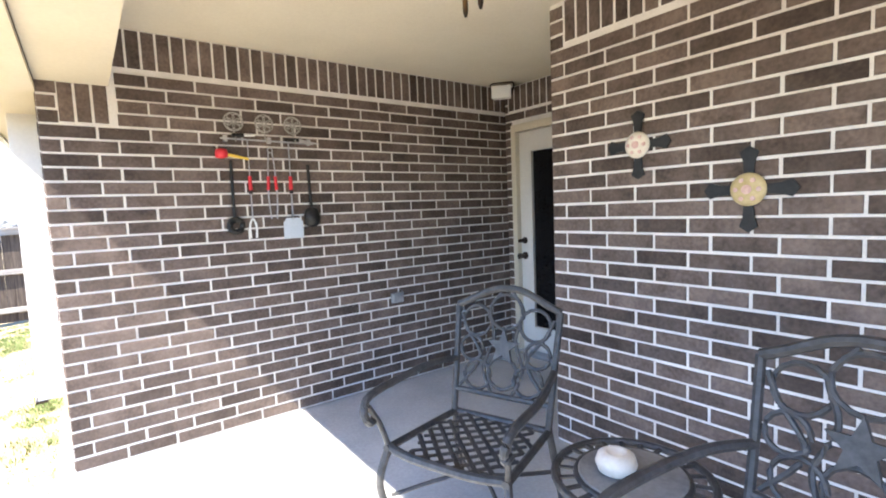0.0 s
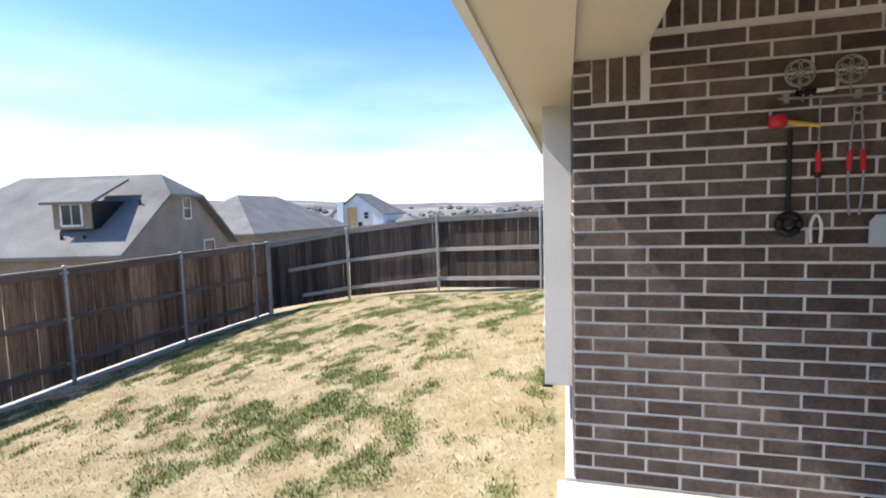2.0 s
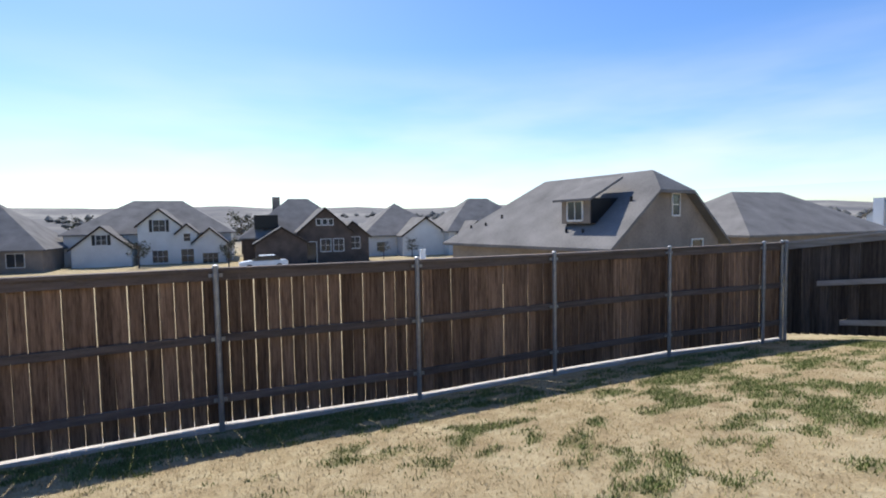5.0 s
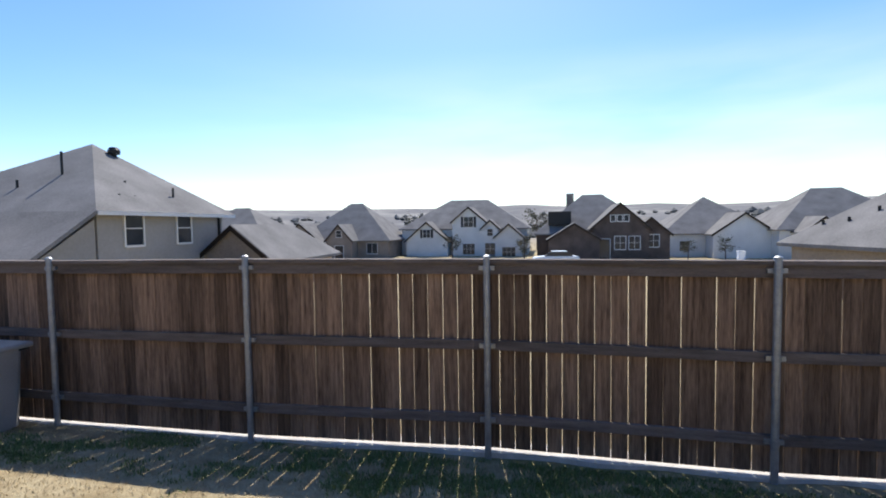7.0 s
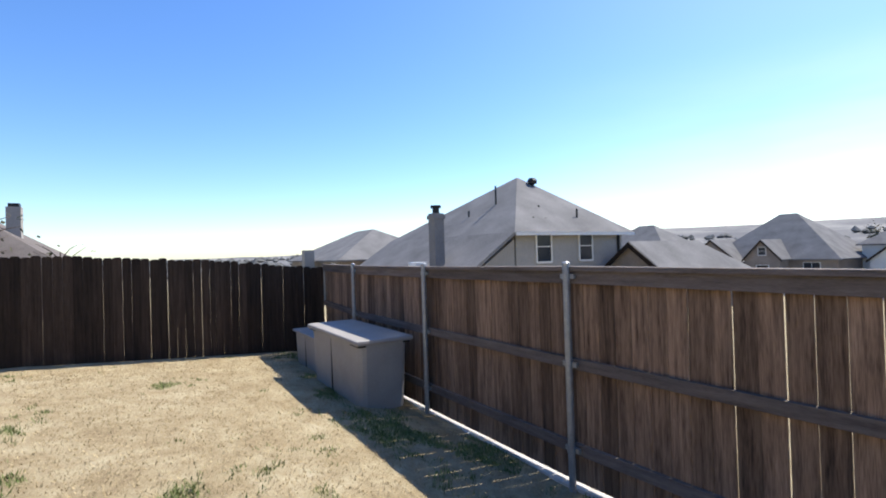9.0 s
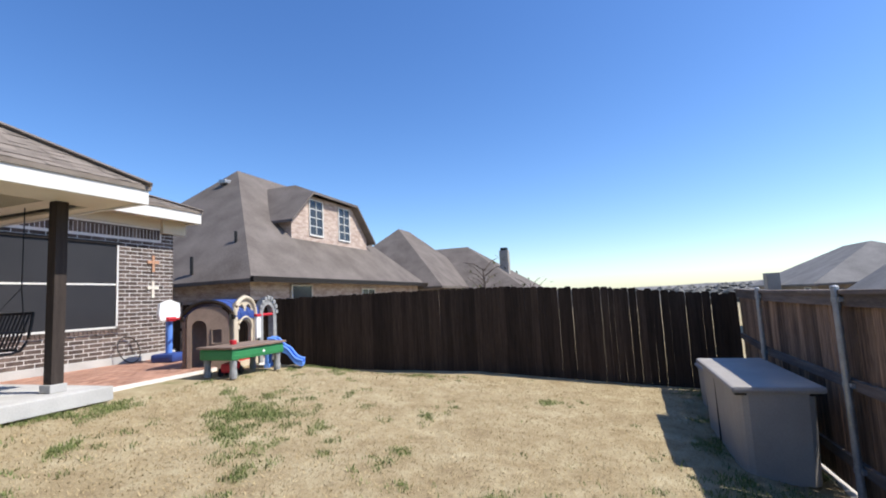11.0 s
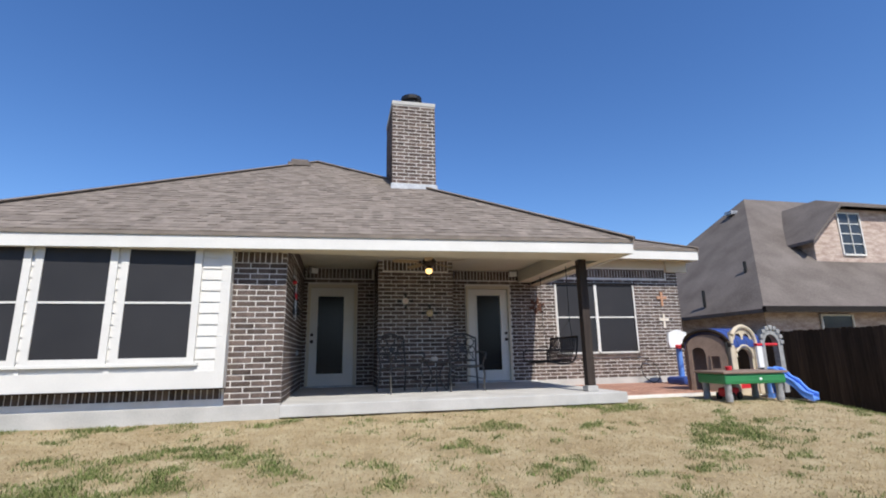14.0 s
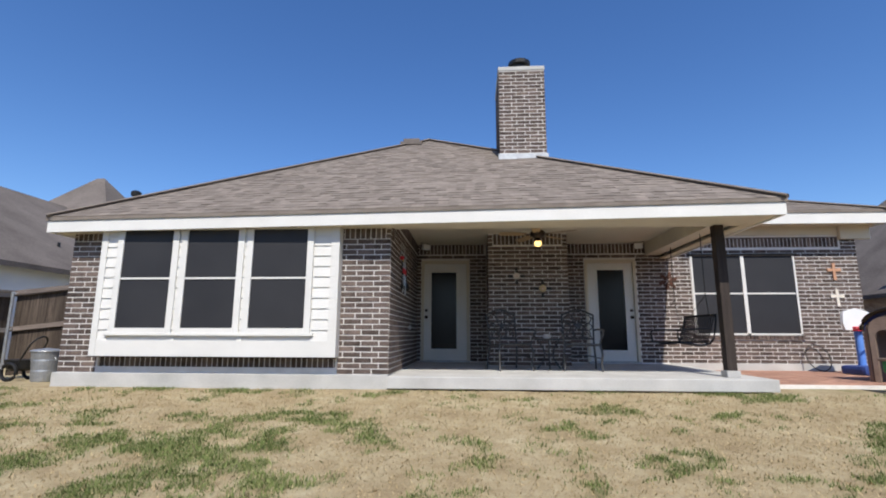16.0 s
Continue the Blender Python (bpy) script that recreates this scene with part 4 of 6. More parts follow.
parked_car((-0.4, -57.4, -3.25), 3)
utility = thing("utility_box", "white metal utility box beside the street", "utility box", (-17.6, -57.0, -3.3))
part("cabinet", boxes([((-0.3, -0.25, 0.0), (0.3, 0.25, 1.45))], 0.03), PLASTIC_WHITE, utility)
part("lid", boxes([((-0.34, -0.29, 1.45), (0.34, 0.29, 1.53))], 0.02), PLASTIC_WHITE, utility)

# ---- brickwork ----
COURSE, BRICK_L, JOINT, PROUD = 0.0762, 0.254, 0.0125, 0.0045
BRICKS = {}


def brick_mesh(wd, ht):
    key = (round(wd, 3), round(ht, 3))
    if key not in BRICKS:
        bm = bmesh.new()
        c = 0.0025
        lo = [bm.verts.new((x, 0, z)) for x, z in ((0, 0), (wd, 0), (wd, ht), (0, ht))]
        hi = [bm.verts.new((x, -PROUD, z)) for x, z in ((c, c), (wd - c, c), (wd - c, ht - c), (c, ht - c))]
        bm.faces.new(hi)
        for i in range(4):
            bm.faces.new((lo[i], lo[(i + 1) % 4], hi[(i + 1) % 4], hi[i]))
        bmesh.ops.recalc_face_normals(bm, faces=bm.faces[:])
        me = bpy.data.meshes.new("brick")
        bm.to_mesh(me)
        bm.free()
        me.materials.append(BRICK)
        BRICKS[key] = me
    return BRICKS[key]


def bond(u0, u1, z0, z1, holes=(), soldier=(), shift=0.0):
    """Bricks (u0, u1, z0, z1) in running bond, with soldier bands (u0, u1, z0, z1) of upright bricks, cut round the holes."""
    out = []

    def clear(a, b, c, d):
        spans = [(a, b)]
        for p, q, r, s in list(holes) + list(soldier):
            if c < s - 0.02 and d > r + 0.02:
                nxt = []
                for x, y in spans:
                    if q <= x or p >= y:
                        nxt.append((x, y))
                    else:
                        if p - x > 0.03:
                            nxt.append((x, p - JOINT))
                        if y - q > 0.03:
                            nxt.append((q + JOINT, y))
                spans = nxt
        return spans
    k, z = 0, z0
    while z < z1 - 0.02:
        top = min(z + COURSE - JOINT, z1)
        u = u0 + shift - (BRICK_L * 0.62 if k % 2 else 0.0)
        while u < u1:
            a, b = max(u, u0), min(u + BRICK_L - JOINT, u1)
            if b - a > 0.03:
                for p, q in clear(a, b, z, top):
                    if q - p > 0.025:
                        out.append((p, q, z, top))
            u += BRICK_L
        z += COURSE
        k += 1
    for p, q, r, s in soldier:
        u = p
        while u < q - 0.03:
            b = min(u + 0.0762 - JOINT, q)
            blocked = any(u < h[1] and b > h[0] and r < h[3] and s > h[2] for h in holes)
            if not blocked:
                out.append((u, b, r, s))
            u += 0.0762
    return out


def lay(parent, pieces, frame_m, near=None, limit=295):
    """Sets the bricks; those in the stretch near = (u0, u1, z0, z1) are objects of their own, the others one mesh."""
    rnd = random.Random(9)
    single, rest = [], []
    for p in pieces:
        inside = near and near[0] <= p[0] and p[1] <= near[1] and near[2] <= p[2] and p[3] <= near[3]
        (single if inside and len(single) < limit else rest).append(p)
    for a, b, c, d in single:
        ob = new("brick", brick_mesh(b - a, d - c))
        ob.parent = parent
        ob.matrix_local = frame_m @ Matrix.Translation((a + rnd.uniform(-0.0015, 0.0015), -rnd.uniform(0, 0.002), c + rnd.uniform(-0.0012, 0.0012))) @ Matrix.Rotation(rnd.uniform(-0.004, 0.004), 4, "Y")
    if rest:
        vs, fs = [], []
        for a, b, c, d in rest:
            k, o, e = len(vs), rnd.uniform(0, 0.002), 0.0025
            for x, y, z in ((a, 0, c), (b, 0, c), (b, 0, d), (a, 0, d), (a + e, -PROUD - o, c + e), (b - e, -PROUD - o, c + e), (b - e, -PROUD - o, d - e), (a + e, -PROUD - o, d - e)):
                vs.append(frame_m @ Vector((x, y, z)))
            fs += [(k + 4, k + 5, k + 6, k + 7)] + [(k + i, k + (i + 1) % 4, k + 4 + (i + 1) % 4, k + 4 + i) for i in range(4)]
        me = bpy.data.meshes.new("brickwork")
        me.from_pydata(vs, [], fs)
        me.materials.append(BRICK)
        ob = new("brickwork", me)
        ob.parent = parent
        tagged(ob, "dark brown bricks in running bond", kind="stuff")


FACE_S = Matrix.Identity(4)                                    # faces -y, u runs along x
FACE_E = Matrix.Rotation(radians(90), 4, "Z")                  # faces +x, u runs along y
FACE_W = Matrix.Rotation(radians(-90), 4, "Z")                 # faces -x, u runs along -y


def wall_frame(face, x, y):
    return Matrix.Translation((x, y, 0)) @ face


# porch side wall: a low soldier band under the beam, a high one under the ceiling
side = bond(0.0, -YF, 0.012, 2.46, soldier=[(0.09, 0.34, 1.925, 2.13), (0.34, -YF, 2.245, 2.455)], holes=[(-0.1, 0.335, 2.13, 2.6)])
lay(wall_side, side, wall_frame(FACE_E, 0.0, YF), near=(0.0, 2.4, 0.0, 2.2))
bump = bond(0.0, 1.48, 0.012, 2.46, soldier=[(0.10, 1.38, 2.245, 2.455)])
lay(wall_bump, bump, wall_frame(FACE_S, 1.47, YB), near=(0.0, 1.48, 0.2, 2.46))
lay(wall_bump, bond(0.0, 1.08, 0.012, 2.46), wall_frame(FACE_E, 2.95, YB))
lay(wall_bump, bond(0.0, 1.08, 0.012, 2.46), wall_frame(FACE_W, 1.47, YW))
holes = [(a, b, 0.0, 2.11) for a, b in DOORS] + [(WIN[0], WIN[1], WIN[2] - 0.08, WIN[3] + 0.06), (1.47, 2.95, -1, 3)]
back = bond(0.0, X1, 0.022, 2.56, holes=holes, soldier=[(0.05, 4.76, 2.245, 2.455), (5.05, X1 - 0.3, 2.35, 2.555)])
lay(wall_back, back, wall_frame(FACE_S, 0.0, YW), near=(0.0, 5.6, 0.0, 2.3), limit=280)
front = bond(0.0, -X0 - 0.001, 0.022, 2.13, holes=[(0.58, 4.07, 0.0, 2.2)], soldier=[(0.06, 0.54, 1.925, 2.125), (4.13, 4.72, 1.925, 2.125)])
lay(wall_front, front, wall_frame(FACE_S, X0, YF), near=(4.0, 4.9, 0.0, 2.2))
lay(wall_east, bond(0.0, 4.0, 0.022, 2.7), wall_frame(FACE_E, X1, YW))

# chimney over the fireplace
chimney = thing("chimney", "tall brown brick chimney with a pale cap on the roof", "chimney", (2.18, YB, 3.4))
shaft = part("shaft", boxes([((-0.45, 0.0, 0.0), (0.46, 1.25, 2.44))]), MORTAR, chimney)
part("cap", boxes([((-0.465, -0.015, 2.44), (0.475, 1.265, 2.53))], 0.015), CONCRETE, chimney, "pale mortar cap")
part("flue", lathe(bmesh.new(), [(0.17, 2.53), (0.17, 2.68), (0.23, 2.69), (0.23, 2.77), (0.12, 2.81)], 16, (0.0, 0.3, 0)), BLACK, chimney, "black metal flue cover")
lay(chimney, bond(0.0, 0.91, 0.30, 2.43), wall_frame(FACE_S, -0.45, 0.0), near=(0, 0.91, 0.3, 2.43))
lay(chimney, bond(0.0, 1.25, 0.30, 2.43), wall_frame(FACE_W, -0.45, 1.25))
lay(chimney, bond(0.0, 1.25, 0.30, 2.43), wall_frame(FACE_E, 0.46, 0.0))
part("flashing", boxes([((-0.48, -0.03, 0.50), (0.49, 0.0, 0.66))]), GALV, chimney)

# ---- bay window ----
BY = -3.52
bay = thing("bay_window", "white painted box bay with three dark screened windows", "bay window", (0, BY, 0))
part("bay_box", boxes([((-4.22, 0.0, 0.25), (-0.73, 0.4, 2.12))]), WHITE, bay)
rows, z = [], 0.47
while z < 2.10:
    for a, b in ((-4.14, -3.99), (-3.05, -3.00), (-2.10, -2.04), (-1.06, -0.81)):
        rows.append((a, b, z, min(z + 0.148, 2.11)))
    z += 0.148
for a, b, c, d in rows:
    bm = bmesh.new()
    poly(bm, [(a, -0.004, d), (a, -0.020, c), (a, 0.0, c), (a, 0.0, d)], Vector((b - a, 0, 0)))
    part("siding_board", bm, WHITE, bay)
for a, b in ((-4.22, -4.13), (-0.82, -0.73)):
    part("corner_board", boxes([((a, -0.030, 0.25), (b, 0.0, 2.12))], 0.003), WHITE, bay)
part("corner_board", boxes([((-0.73, -0.030, 0.25), (-0.70, 0.15, 2.12))], 0.003), WHITE, bay)
part("skirt_board", boxes([((-4.13, -0.026, 0.25), (-0.82, 0.0, 0.47))], 0.003), WHITE, bay)
part("drip_edge", boxes([((-4.24, -0.045, 0.235), (-0.69, 0.02, 0.25))]), BRONZE, bay)
part("window_sill", boxes([((-4.02, -0.055, 0.535), (-1.02, -0.018, 0.575))], 0.004), WHITE, bay)
for x0, x1 in ((-3.88, -3.14), (-2.92, -2.17), (-1.95, -1.16)):
    fr = boxes([((x0 - 0.09, -0.040, 0.575), (x0, 0, 2.11)), ((x1, -0.040, 0.575), (x1 + 0.09, 0, 2.11)), ((x0, -0.040, 0.575), (x1, 0, 0.64)), ((x0, -0.040, 2.04), (x1, 0, 2.11)), ((x0, -0.036, 1.325), (x1, 0, 1.352))], 0.003)
    win = part("window", fr, WHITE, bay)
    for c, d in ((0.64, 1.325), (1.352, 2.04)):
        part("pane", boxes([((x0, -0.022, c), (x1, -0.004, d))]), SCREEN, win, "dark solar screen")
under = bond(0.60, 4.06, 0.03, 0.232, soldier=[(0.60, 4.06, 0.03, 0.232)])
lay(wall_front, under, wall_frame(FACE_S, X0, YF + 0.035))
tagged(part("wall_under_bay", boxes([((-4.22, YF + 0.035, 0.0), (-0.73, YF + 0.2, 0.25))]), MORTAR), "recessed brick band under the bay window", "wall", kind="structure")
tagged(part("wall_inside_bay", boxes([((-4.3, -2.9, 0.0), (-0.3, -2.8, 2.2))]), WHITE), "plain inner wall behind the bay window", "wall", kind="structure")


# ---- doors and bedroom window ----
def porch_door(label, x0, x1, glass, knob_x):
    d = thing("door", label, "door", (0, YW, 0))
    d.name = "door_1" if x0 < 2 else "door_2"
    tagged(d, kind="structure")
    part("door_frame", boxes([((x0, -0.03, 0.02), (x0 + 0.055, 0.16, 2.11)), ((x1 - 0.055, -0.03, 0.02), (x1, 0.16, 2.11)), ((x0 + 0.055, -0.03, 2.045), (x1 - 0.055, 0.16, 2.11))], 0.006), CREAM, d)
    part("threshold", boxes([((x0, -0.06, 0.0), (x1, 0.16, 0.035))], 0.006), GALV, d)
    a, b, (g0, g1, h0, h1) = x0 + 0.058, x1 - 0.058, glass
    leaf = part("door_leaf", boxes([((a, 0.02, 0.04), (g0, 0.065, 2.04)), ((g1, 0.02, 0.04), (b, 0.065, 2.04)), ((g0, 0.02, 0.04), (g1, 0.065, h0)), ((g0, 0.02, h1), (g1, 0.065, 2.04))]), WHITE, d)
    part("glass", boxes([((g0, 0.035, h0), (g1, 0.05, h1))]), DOOR_GLASS, leaf, "dark door glass")
    part("glazing_bead", boxes([((g0 - 0.03, 0.006, h0 - 0.03), (g0, 0.03, h1 + 0.03)), ((g1, 0.006, h0 - 0.03), (g1 + 0.03, 0.03, h1 + 0.03)), ((g0, 0.006, h0 - 0.03), (g1, 0.03, h0)), ((g0, 0.006, h1), (g1, 0.03, h1 + 0.03))], 0.004), WHITE, leaf)
    for z, r in ((1.06, 0.030), (0.92, 0.034)):
        bm = bmesh.new()
        tube(bm, [(knob_x, 0.02, z), (knob_x, 0.008, z), (knob_x, 0.004, z)], [r, r, r * 0.9], 14)
        tube(bm, [(knob_x, 0.004, z), (knob_x, -0.03, z), (knob_x, -0.04, z), (knob_x, -0.062, z), (knob_x, -0.068, z)], [0.011, 0.011, 0.026, 0.028, 0.016] if r > 0.031 else [0.018, 0.018, 0.018, 0.016, 0.01], 12)
        part("knob" if r > 0.031 else "deadbolt", bm, BRONZE, leaf, "dark bronze lock")
    return d


porch_door("cream framed white door with a tall dark glass", *DOORS[0], (0.30, 0.83, 0.27, 1.86), 0.195)
porch_door("cream framed white door with a tall dark glass", *DOORS[1], (3.76, 4.30, 0.26, 1.90), 4.42)
# added sheet close behind the doors; the room's darkness is in its colour
tagged(part("wall_inside_doors", boxes([((0.0, 0.30, 0.0), (4.9, 0.34, 2.4))]), SCREEN), "near-black sheet standing in for the unlit room behind the door glass", "wall", kind="structure")

bedroom = thing("window_1", "wide white window with dark screens beside the porch", "window", (0, YW, 0), kind="structure")
x0, x1, z0, z1 = WIN
xm = (x0 + x1) / 2
part("window_frame", boxes([((x0, -0.02, z0), (x0 + 0.035, 0.12, z1)), ((x1 - 0.035, -0.02, z0), (x1, 0.12, z1)), ((x0, -0.02, z0), (x1, 0.12, z0 + 0.035)), ((xm - 0.035, -0.02, z0), (xm + 0.035, 0.12, z1))], 0.003), WHITE, bedroom)
part("lintel", boxes([((x0 - 0.05, -0.03, z1), (x1 + 0.05, 0.1, z1 + 0.05))]), BRONZE, bedroom)
for a, b in ((x0 + 0.035, xm - 0.035), (xm + 0.035, x1 - 0.035)):
    zc = z0 + (z1 - z0) * 0.52
    part("meeting_rail", boxes([((a, -0.012, zc - 0.016), (b, 0.05, zc + 0.016))], 0.002), WHITE, bedroom)
    for c, d in ((z0 + 0.035, zc - 0.016), (zc + 0.016, z1)):
        part("pane", boxes([((a, 0.002, c), (b, 0.02, d))]), SCREEN, bedroom, "dark solar screen")
u = x0 - 0.04
while u < x1 + 0.03:
    ob = part("sill_brick", boxes([((u, -0.045, z0 - 0.075), (min(u + 0.066, x1 + 0.04), 0.05, z0 - 0.006))], 0.003), BRICK, bedroom)
    u += 0.0762

# porch post on its concrete block
post = thing("porch_post", "dark brown square wooden porch post", "post", (4.70, -3.10, 0.0))
part("shaft", boxes([((-0.065, -0.065, 0.09), (0.065, 0.065, 2.13))], 0.006), DARK_POST, post)
part("base_block", boxes([((-0.09, -0.09, 0.0), (0.09, 0.09, 0.09))], 0.01), CONCRETE, post, "pale concrete footing block")

# pavers of the terrace
k, y = 0, -2.73
while y < -0.12:
    x = 5.14 - (0.11 if k % 2 else 0)
    while x < 8.72:
        a, b = max(x, 5.14), min(x + 0.212, 8.73)
        if b - a > 0.05:
            me = BRICKS.get(("paver", round(b - a, 2)))
            if me is None:
                bm = boxes([((0, 0, 0), (b - a, 0.10, 0.03))])
                me = bpy.data.meshes.new("paver")
                bm.to_mesh(me)
                bm.free()
                me.materials.append(PAVER)
                BRICKS[("paver", round(b - a, 2))] = me
            if y < -1.6:
                ob = new("paver", me)
                ob.parent = paving
                ob.location = (a, y, -0.145 + random.uniform(0, 0.004))
            else:
                BRICKS.setdefault("loose", []).append((a, b, y))
        x += 0.22
    y += 0.108
    k += 1
bm = bmesh.new()
for a, b, y in BRICKS["loose"]:
    box(bm, (a, y, -0.145), (b, y + 0.10, -0.113))
tagged(part("pavers", bm, PAVER, paving), "reddish concrete pavers", kind="stuff")

# ---- porch things ----
fan = thing("ceiling_fan", "dark bronze ceiling fan with a lit globe", "ceiling fan", (2.24, -2.34, CEIL - 0.05))
part("downrod", tube(bmesh.new(), [(0, 0, 0.05), (0, 0, -0.16)], 0.014, 10), BRONZE, fan)
part("canopy", lathe(bmesh.new(), [(0.025, -0.02), (0.07, 0.02), (0.075, 0.05)], 20), BRONZE, fan)
part("motor", lathe(bmesh.new(), [(0.03, -0.30), (0.08, -0.285), (0.12, -0.25), (0.125, -0.20), (0.09, -0.165), (0.03, -0.15)], 24), BRONZE, fan, smooth=True)
globe = part("globe", lathe(bmesh.new(), [(0.015, -0.43), (0.04, -0.42), (0.058, -0.39), (0.055, -0.36), (0.042, -0.335), (0.038, -0.325)], 20), GLOBE, fan, "lit amber glass globe", True)
part("light_fitter", lathe(bmesh.new(), [(0.05, -0.345), (0.055, -0.32), (0.04, -0.30)], 20), BRONZE, fan)
for i in range(5):
    a = math.tau * i / 5 + 0.75
    m = Matrix.Rotation(a, 4, "Z")
    iron = part("blade_iron", boxes([((0.10, -0.018, -0.235), (0.22, 0.018, -0.225))]), BRONZE, fan)
    iron.matrix_local = m
    bl = prism([(0.18, -0.045, 0), (0.24, -0.062, 0), (0.60, -0.072, 0), (0.645, -0.04, 0), (0.645, 0.04, 0), (0.60, 0.072, 0), (0.24, 0.062, 0), (0.18, 0.045, 0)], (0, 0, 0.007))
    ob = part("blade", bl, FAN_WOOD, fan)
    ob.matrix_local = m @ Matrix.Translation((0, 0, -0.232)) @ Matrix.Rotation(radians(10), 4, "X")
for dx in (-0.035, 0.03):
    ch = part("pull_chain", tube(bmesh.new(), [(dx, 0.03, -0.30), (dx, 0.03, -0.41)], 0.0022, 6), BRONZE, fan)
    part("fob", lathe(bmesh.new(), [(0.004, -0.49), (0.008, -0.475), (0.008, -0.425), (0.004, -0.41)], 10, (dx, 0.03, 0)), BRONZE, ch)


def speaker(x, y, turn):
    s = thing("outdoor_speaker", "small white outdoor loudspeaker under the porch ceiling", "loudspeaker", (x, y, 2.362), turn, group="porch loudspeakers")
    s.matrix_world = s.matrix_basis @ Matrix.Scale(0.76, 4)
    part("cabinet", prism([(-0.11, -0.07, -0.07), (0.11, -0.07, -0.07), (0.09, 0.07, -0.06), (-0.09, 0.07, -0.06)], (0, 0, 0.14)), PLASTIC_WHITE, s)
    part("grille", boxes([((-0.10, -0.078, -0.06), (0.10, -0.071, 0.06))], 0.003), PLASTIC_WHITE, s)
    part("bracket", tube(bmesh.new(), curve_pts([(-0.12, 0, 0), (-0.135, 0.01, 0.07), (-0.1, 0.05, 0.125), (0.1, 0.05, 0.125), (0.135, 0.01, 0.07), (0.12, 0, 0)], 4), 0.008, 6), BRONZE, s)


speaker(0.19, -0.22, 40)
speaker(4.58, -0.20, -25)
outlet = thing("outlet_cover", "grey weatherproof outlet cover on the brick wall", "outlet", (0.008, -1.27, 0.69))
part("plate", boxes([((0, -0.055, -0.04), (0.022, 0.055, 0.04))], 0.006), GALV, outlet)
part("lid", boxes([((0.022, -0.045, -0.032), (0.034, 0.045, 0.032))], 0.005), GALV, outlet)


# wall ornaments: a glazed disc on a black iron cross
def ornament(x, z, r, glaze, rim):
    o = thing("wall_ornament", "glazed round wall ornament on a black iron cross", "wall ornament", (x, YB - 0.010, z), group="fireplace wall ornaments")
    bm = bmesh.new()
    for a in range(4):
        way = Vector((math.cos(a * math.pi / 2), 0, math.sin(a * math.pi / 2)))
        side = Vector((-way.z, 0, way.x))
        pts = [way * r * 0.3 - side * 0.014, way * r * 1.7 - side * 0.022, way * r * 2.25 - side * 0.034, way * r * 2.6, way * r * 2.25 + side * 0.034, way * r * 1.7 + side * 0.022, way * r * 0.3 + side * 0.014]
        poly(bm, pts, Vector((0, -0.006, 0)))
    part("cross", bm, BLACK, o)
    bm = bmesh.new()
    lathe(bm, [(0.003, 0.030), (r * 0.35, 0.028), (r * 0.8, 0.020), (r, 0.012), (r, 0.006)], 28)
    d = part("disc", bm, glaze, o, smooth=True)
    d.matrix_local = Matrix.Rotation(radians(90), 4, "X")
    bm = bmesh.new()
    for i in range(6):
        c = ring_pts((0, 0, 0), r * 0.62, "y", 6)[i]
        lathe(bm, [(0.002, 0.0), (r * 0.16, 0.0), (r * 0.13, 0.006), (0.002, 0.007)], 10, (c.x, c.z, 0.021))
    p = part("petals", bm, rim, o)
    p.matrix_local = Matrix.Rotation(radians(90), 4, "X")
    p = part("boss", lathe(bmesh.new(), [(0.003, 0.036), (r * 0.28, 0.032), (r * 0.3, 0.024)], 16), rim, o)
    p.matrix_local = Matrix.Rotation(radians(90), 4, "X")


ornament(1.995, 1.645, 0.062, STONEWARE, POTTERY_PINK)
ornament(2.472, 1.41, 0.066, POTTERY_GOLD, POTTERY_PINK)


# grill tools hung on a rack on the side wall
def rosette(y, z):
    o = thing("rosette_hook", "openwork tin rosette hook on the brick wall", "wall hook", (0.012, y, z), group="rosette hooks")
    bm = bmesh.new()
    tube(bm, ring_pts((0, 0, 0), 0.058, "x", 20), 0.004, 6, closed=True)
    for i in range(6):
        a = i * math.tau / 6
        c = Vector((0, 0.031 * math.cos(a), 0.031 * math.sin(a)))
        part("petal", tube(bmesh.new(), ring_pts(c, 0.022, "x", 12), 0.0035, 5, closed=True), TIN, o)
    tube(bm, ring_pts((0, 0, 0), 0.012, "x", 10), 0.004, 5, closed=True)
    part("openwork", bm, TIN, o)
    part("hook", tube(bmesh.new(), curve_pts([(0, 0, -0.05), (0.004, 0, -0.10), (0.03, 0, -0.125), (0.04, 0, -0.10)], 5), 0.004, 6), TIN, o)


for y in (-2.41, -2.22, -2.03):
    rosette(y, 1.985)
rack = thing("tool_rack", "thin steel bar rack for grill tools on the brick wall", "rack", (0.015, -2.2, 1.875))
part("bar", tube(bmesh.new(), [(0.02, -0.30, 0), (0.02, 0.30, -0.01)], 0.006, 8), STEEL, rack)
for y in (-0.27, 0.0, 0.27):
    part("bracket", boxes([((-0.006, y - 0.012, -0.02), (0.024, y + 0.012, 0.02))], 0.003), STEEL, rack)


def hung(name, label, category, y, z):
    return thing(name, label, category, (0.035, y, z))


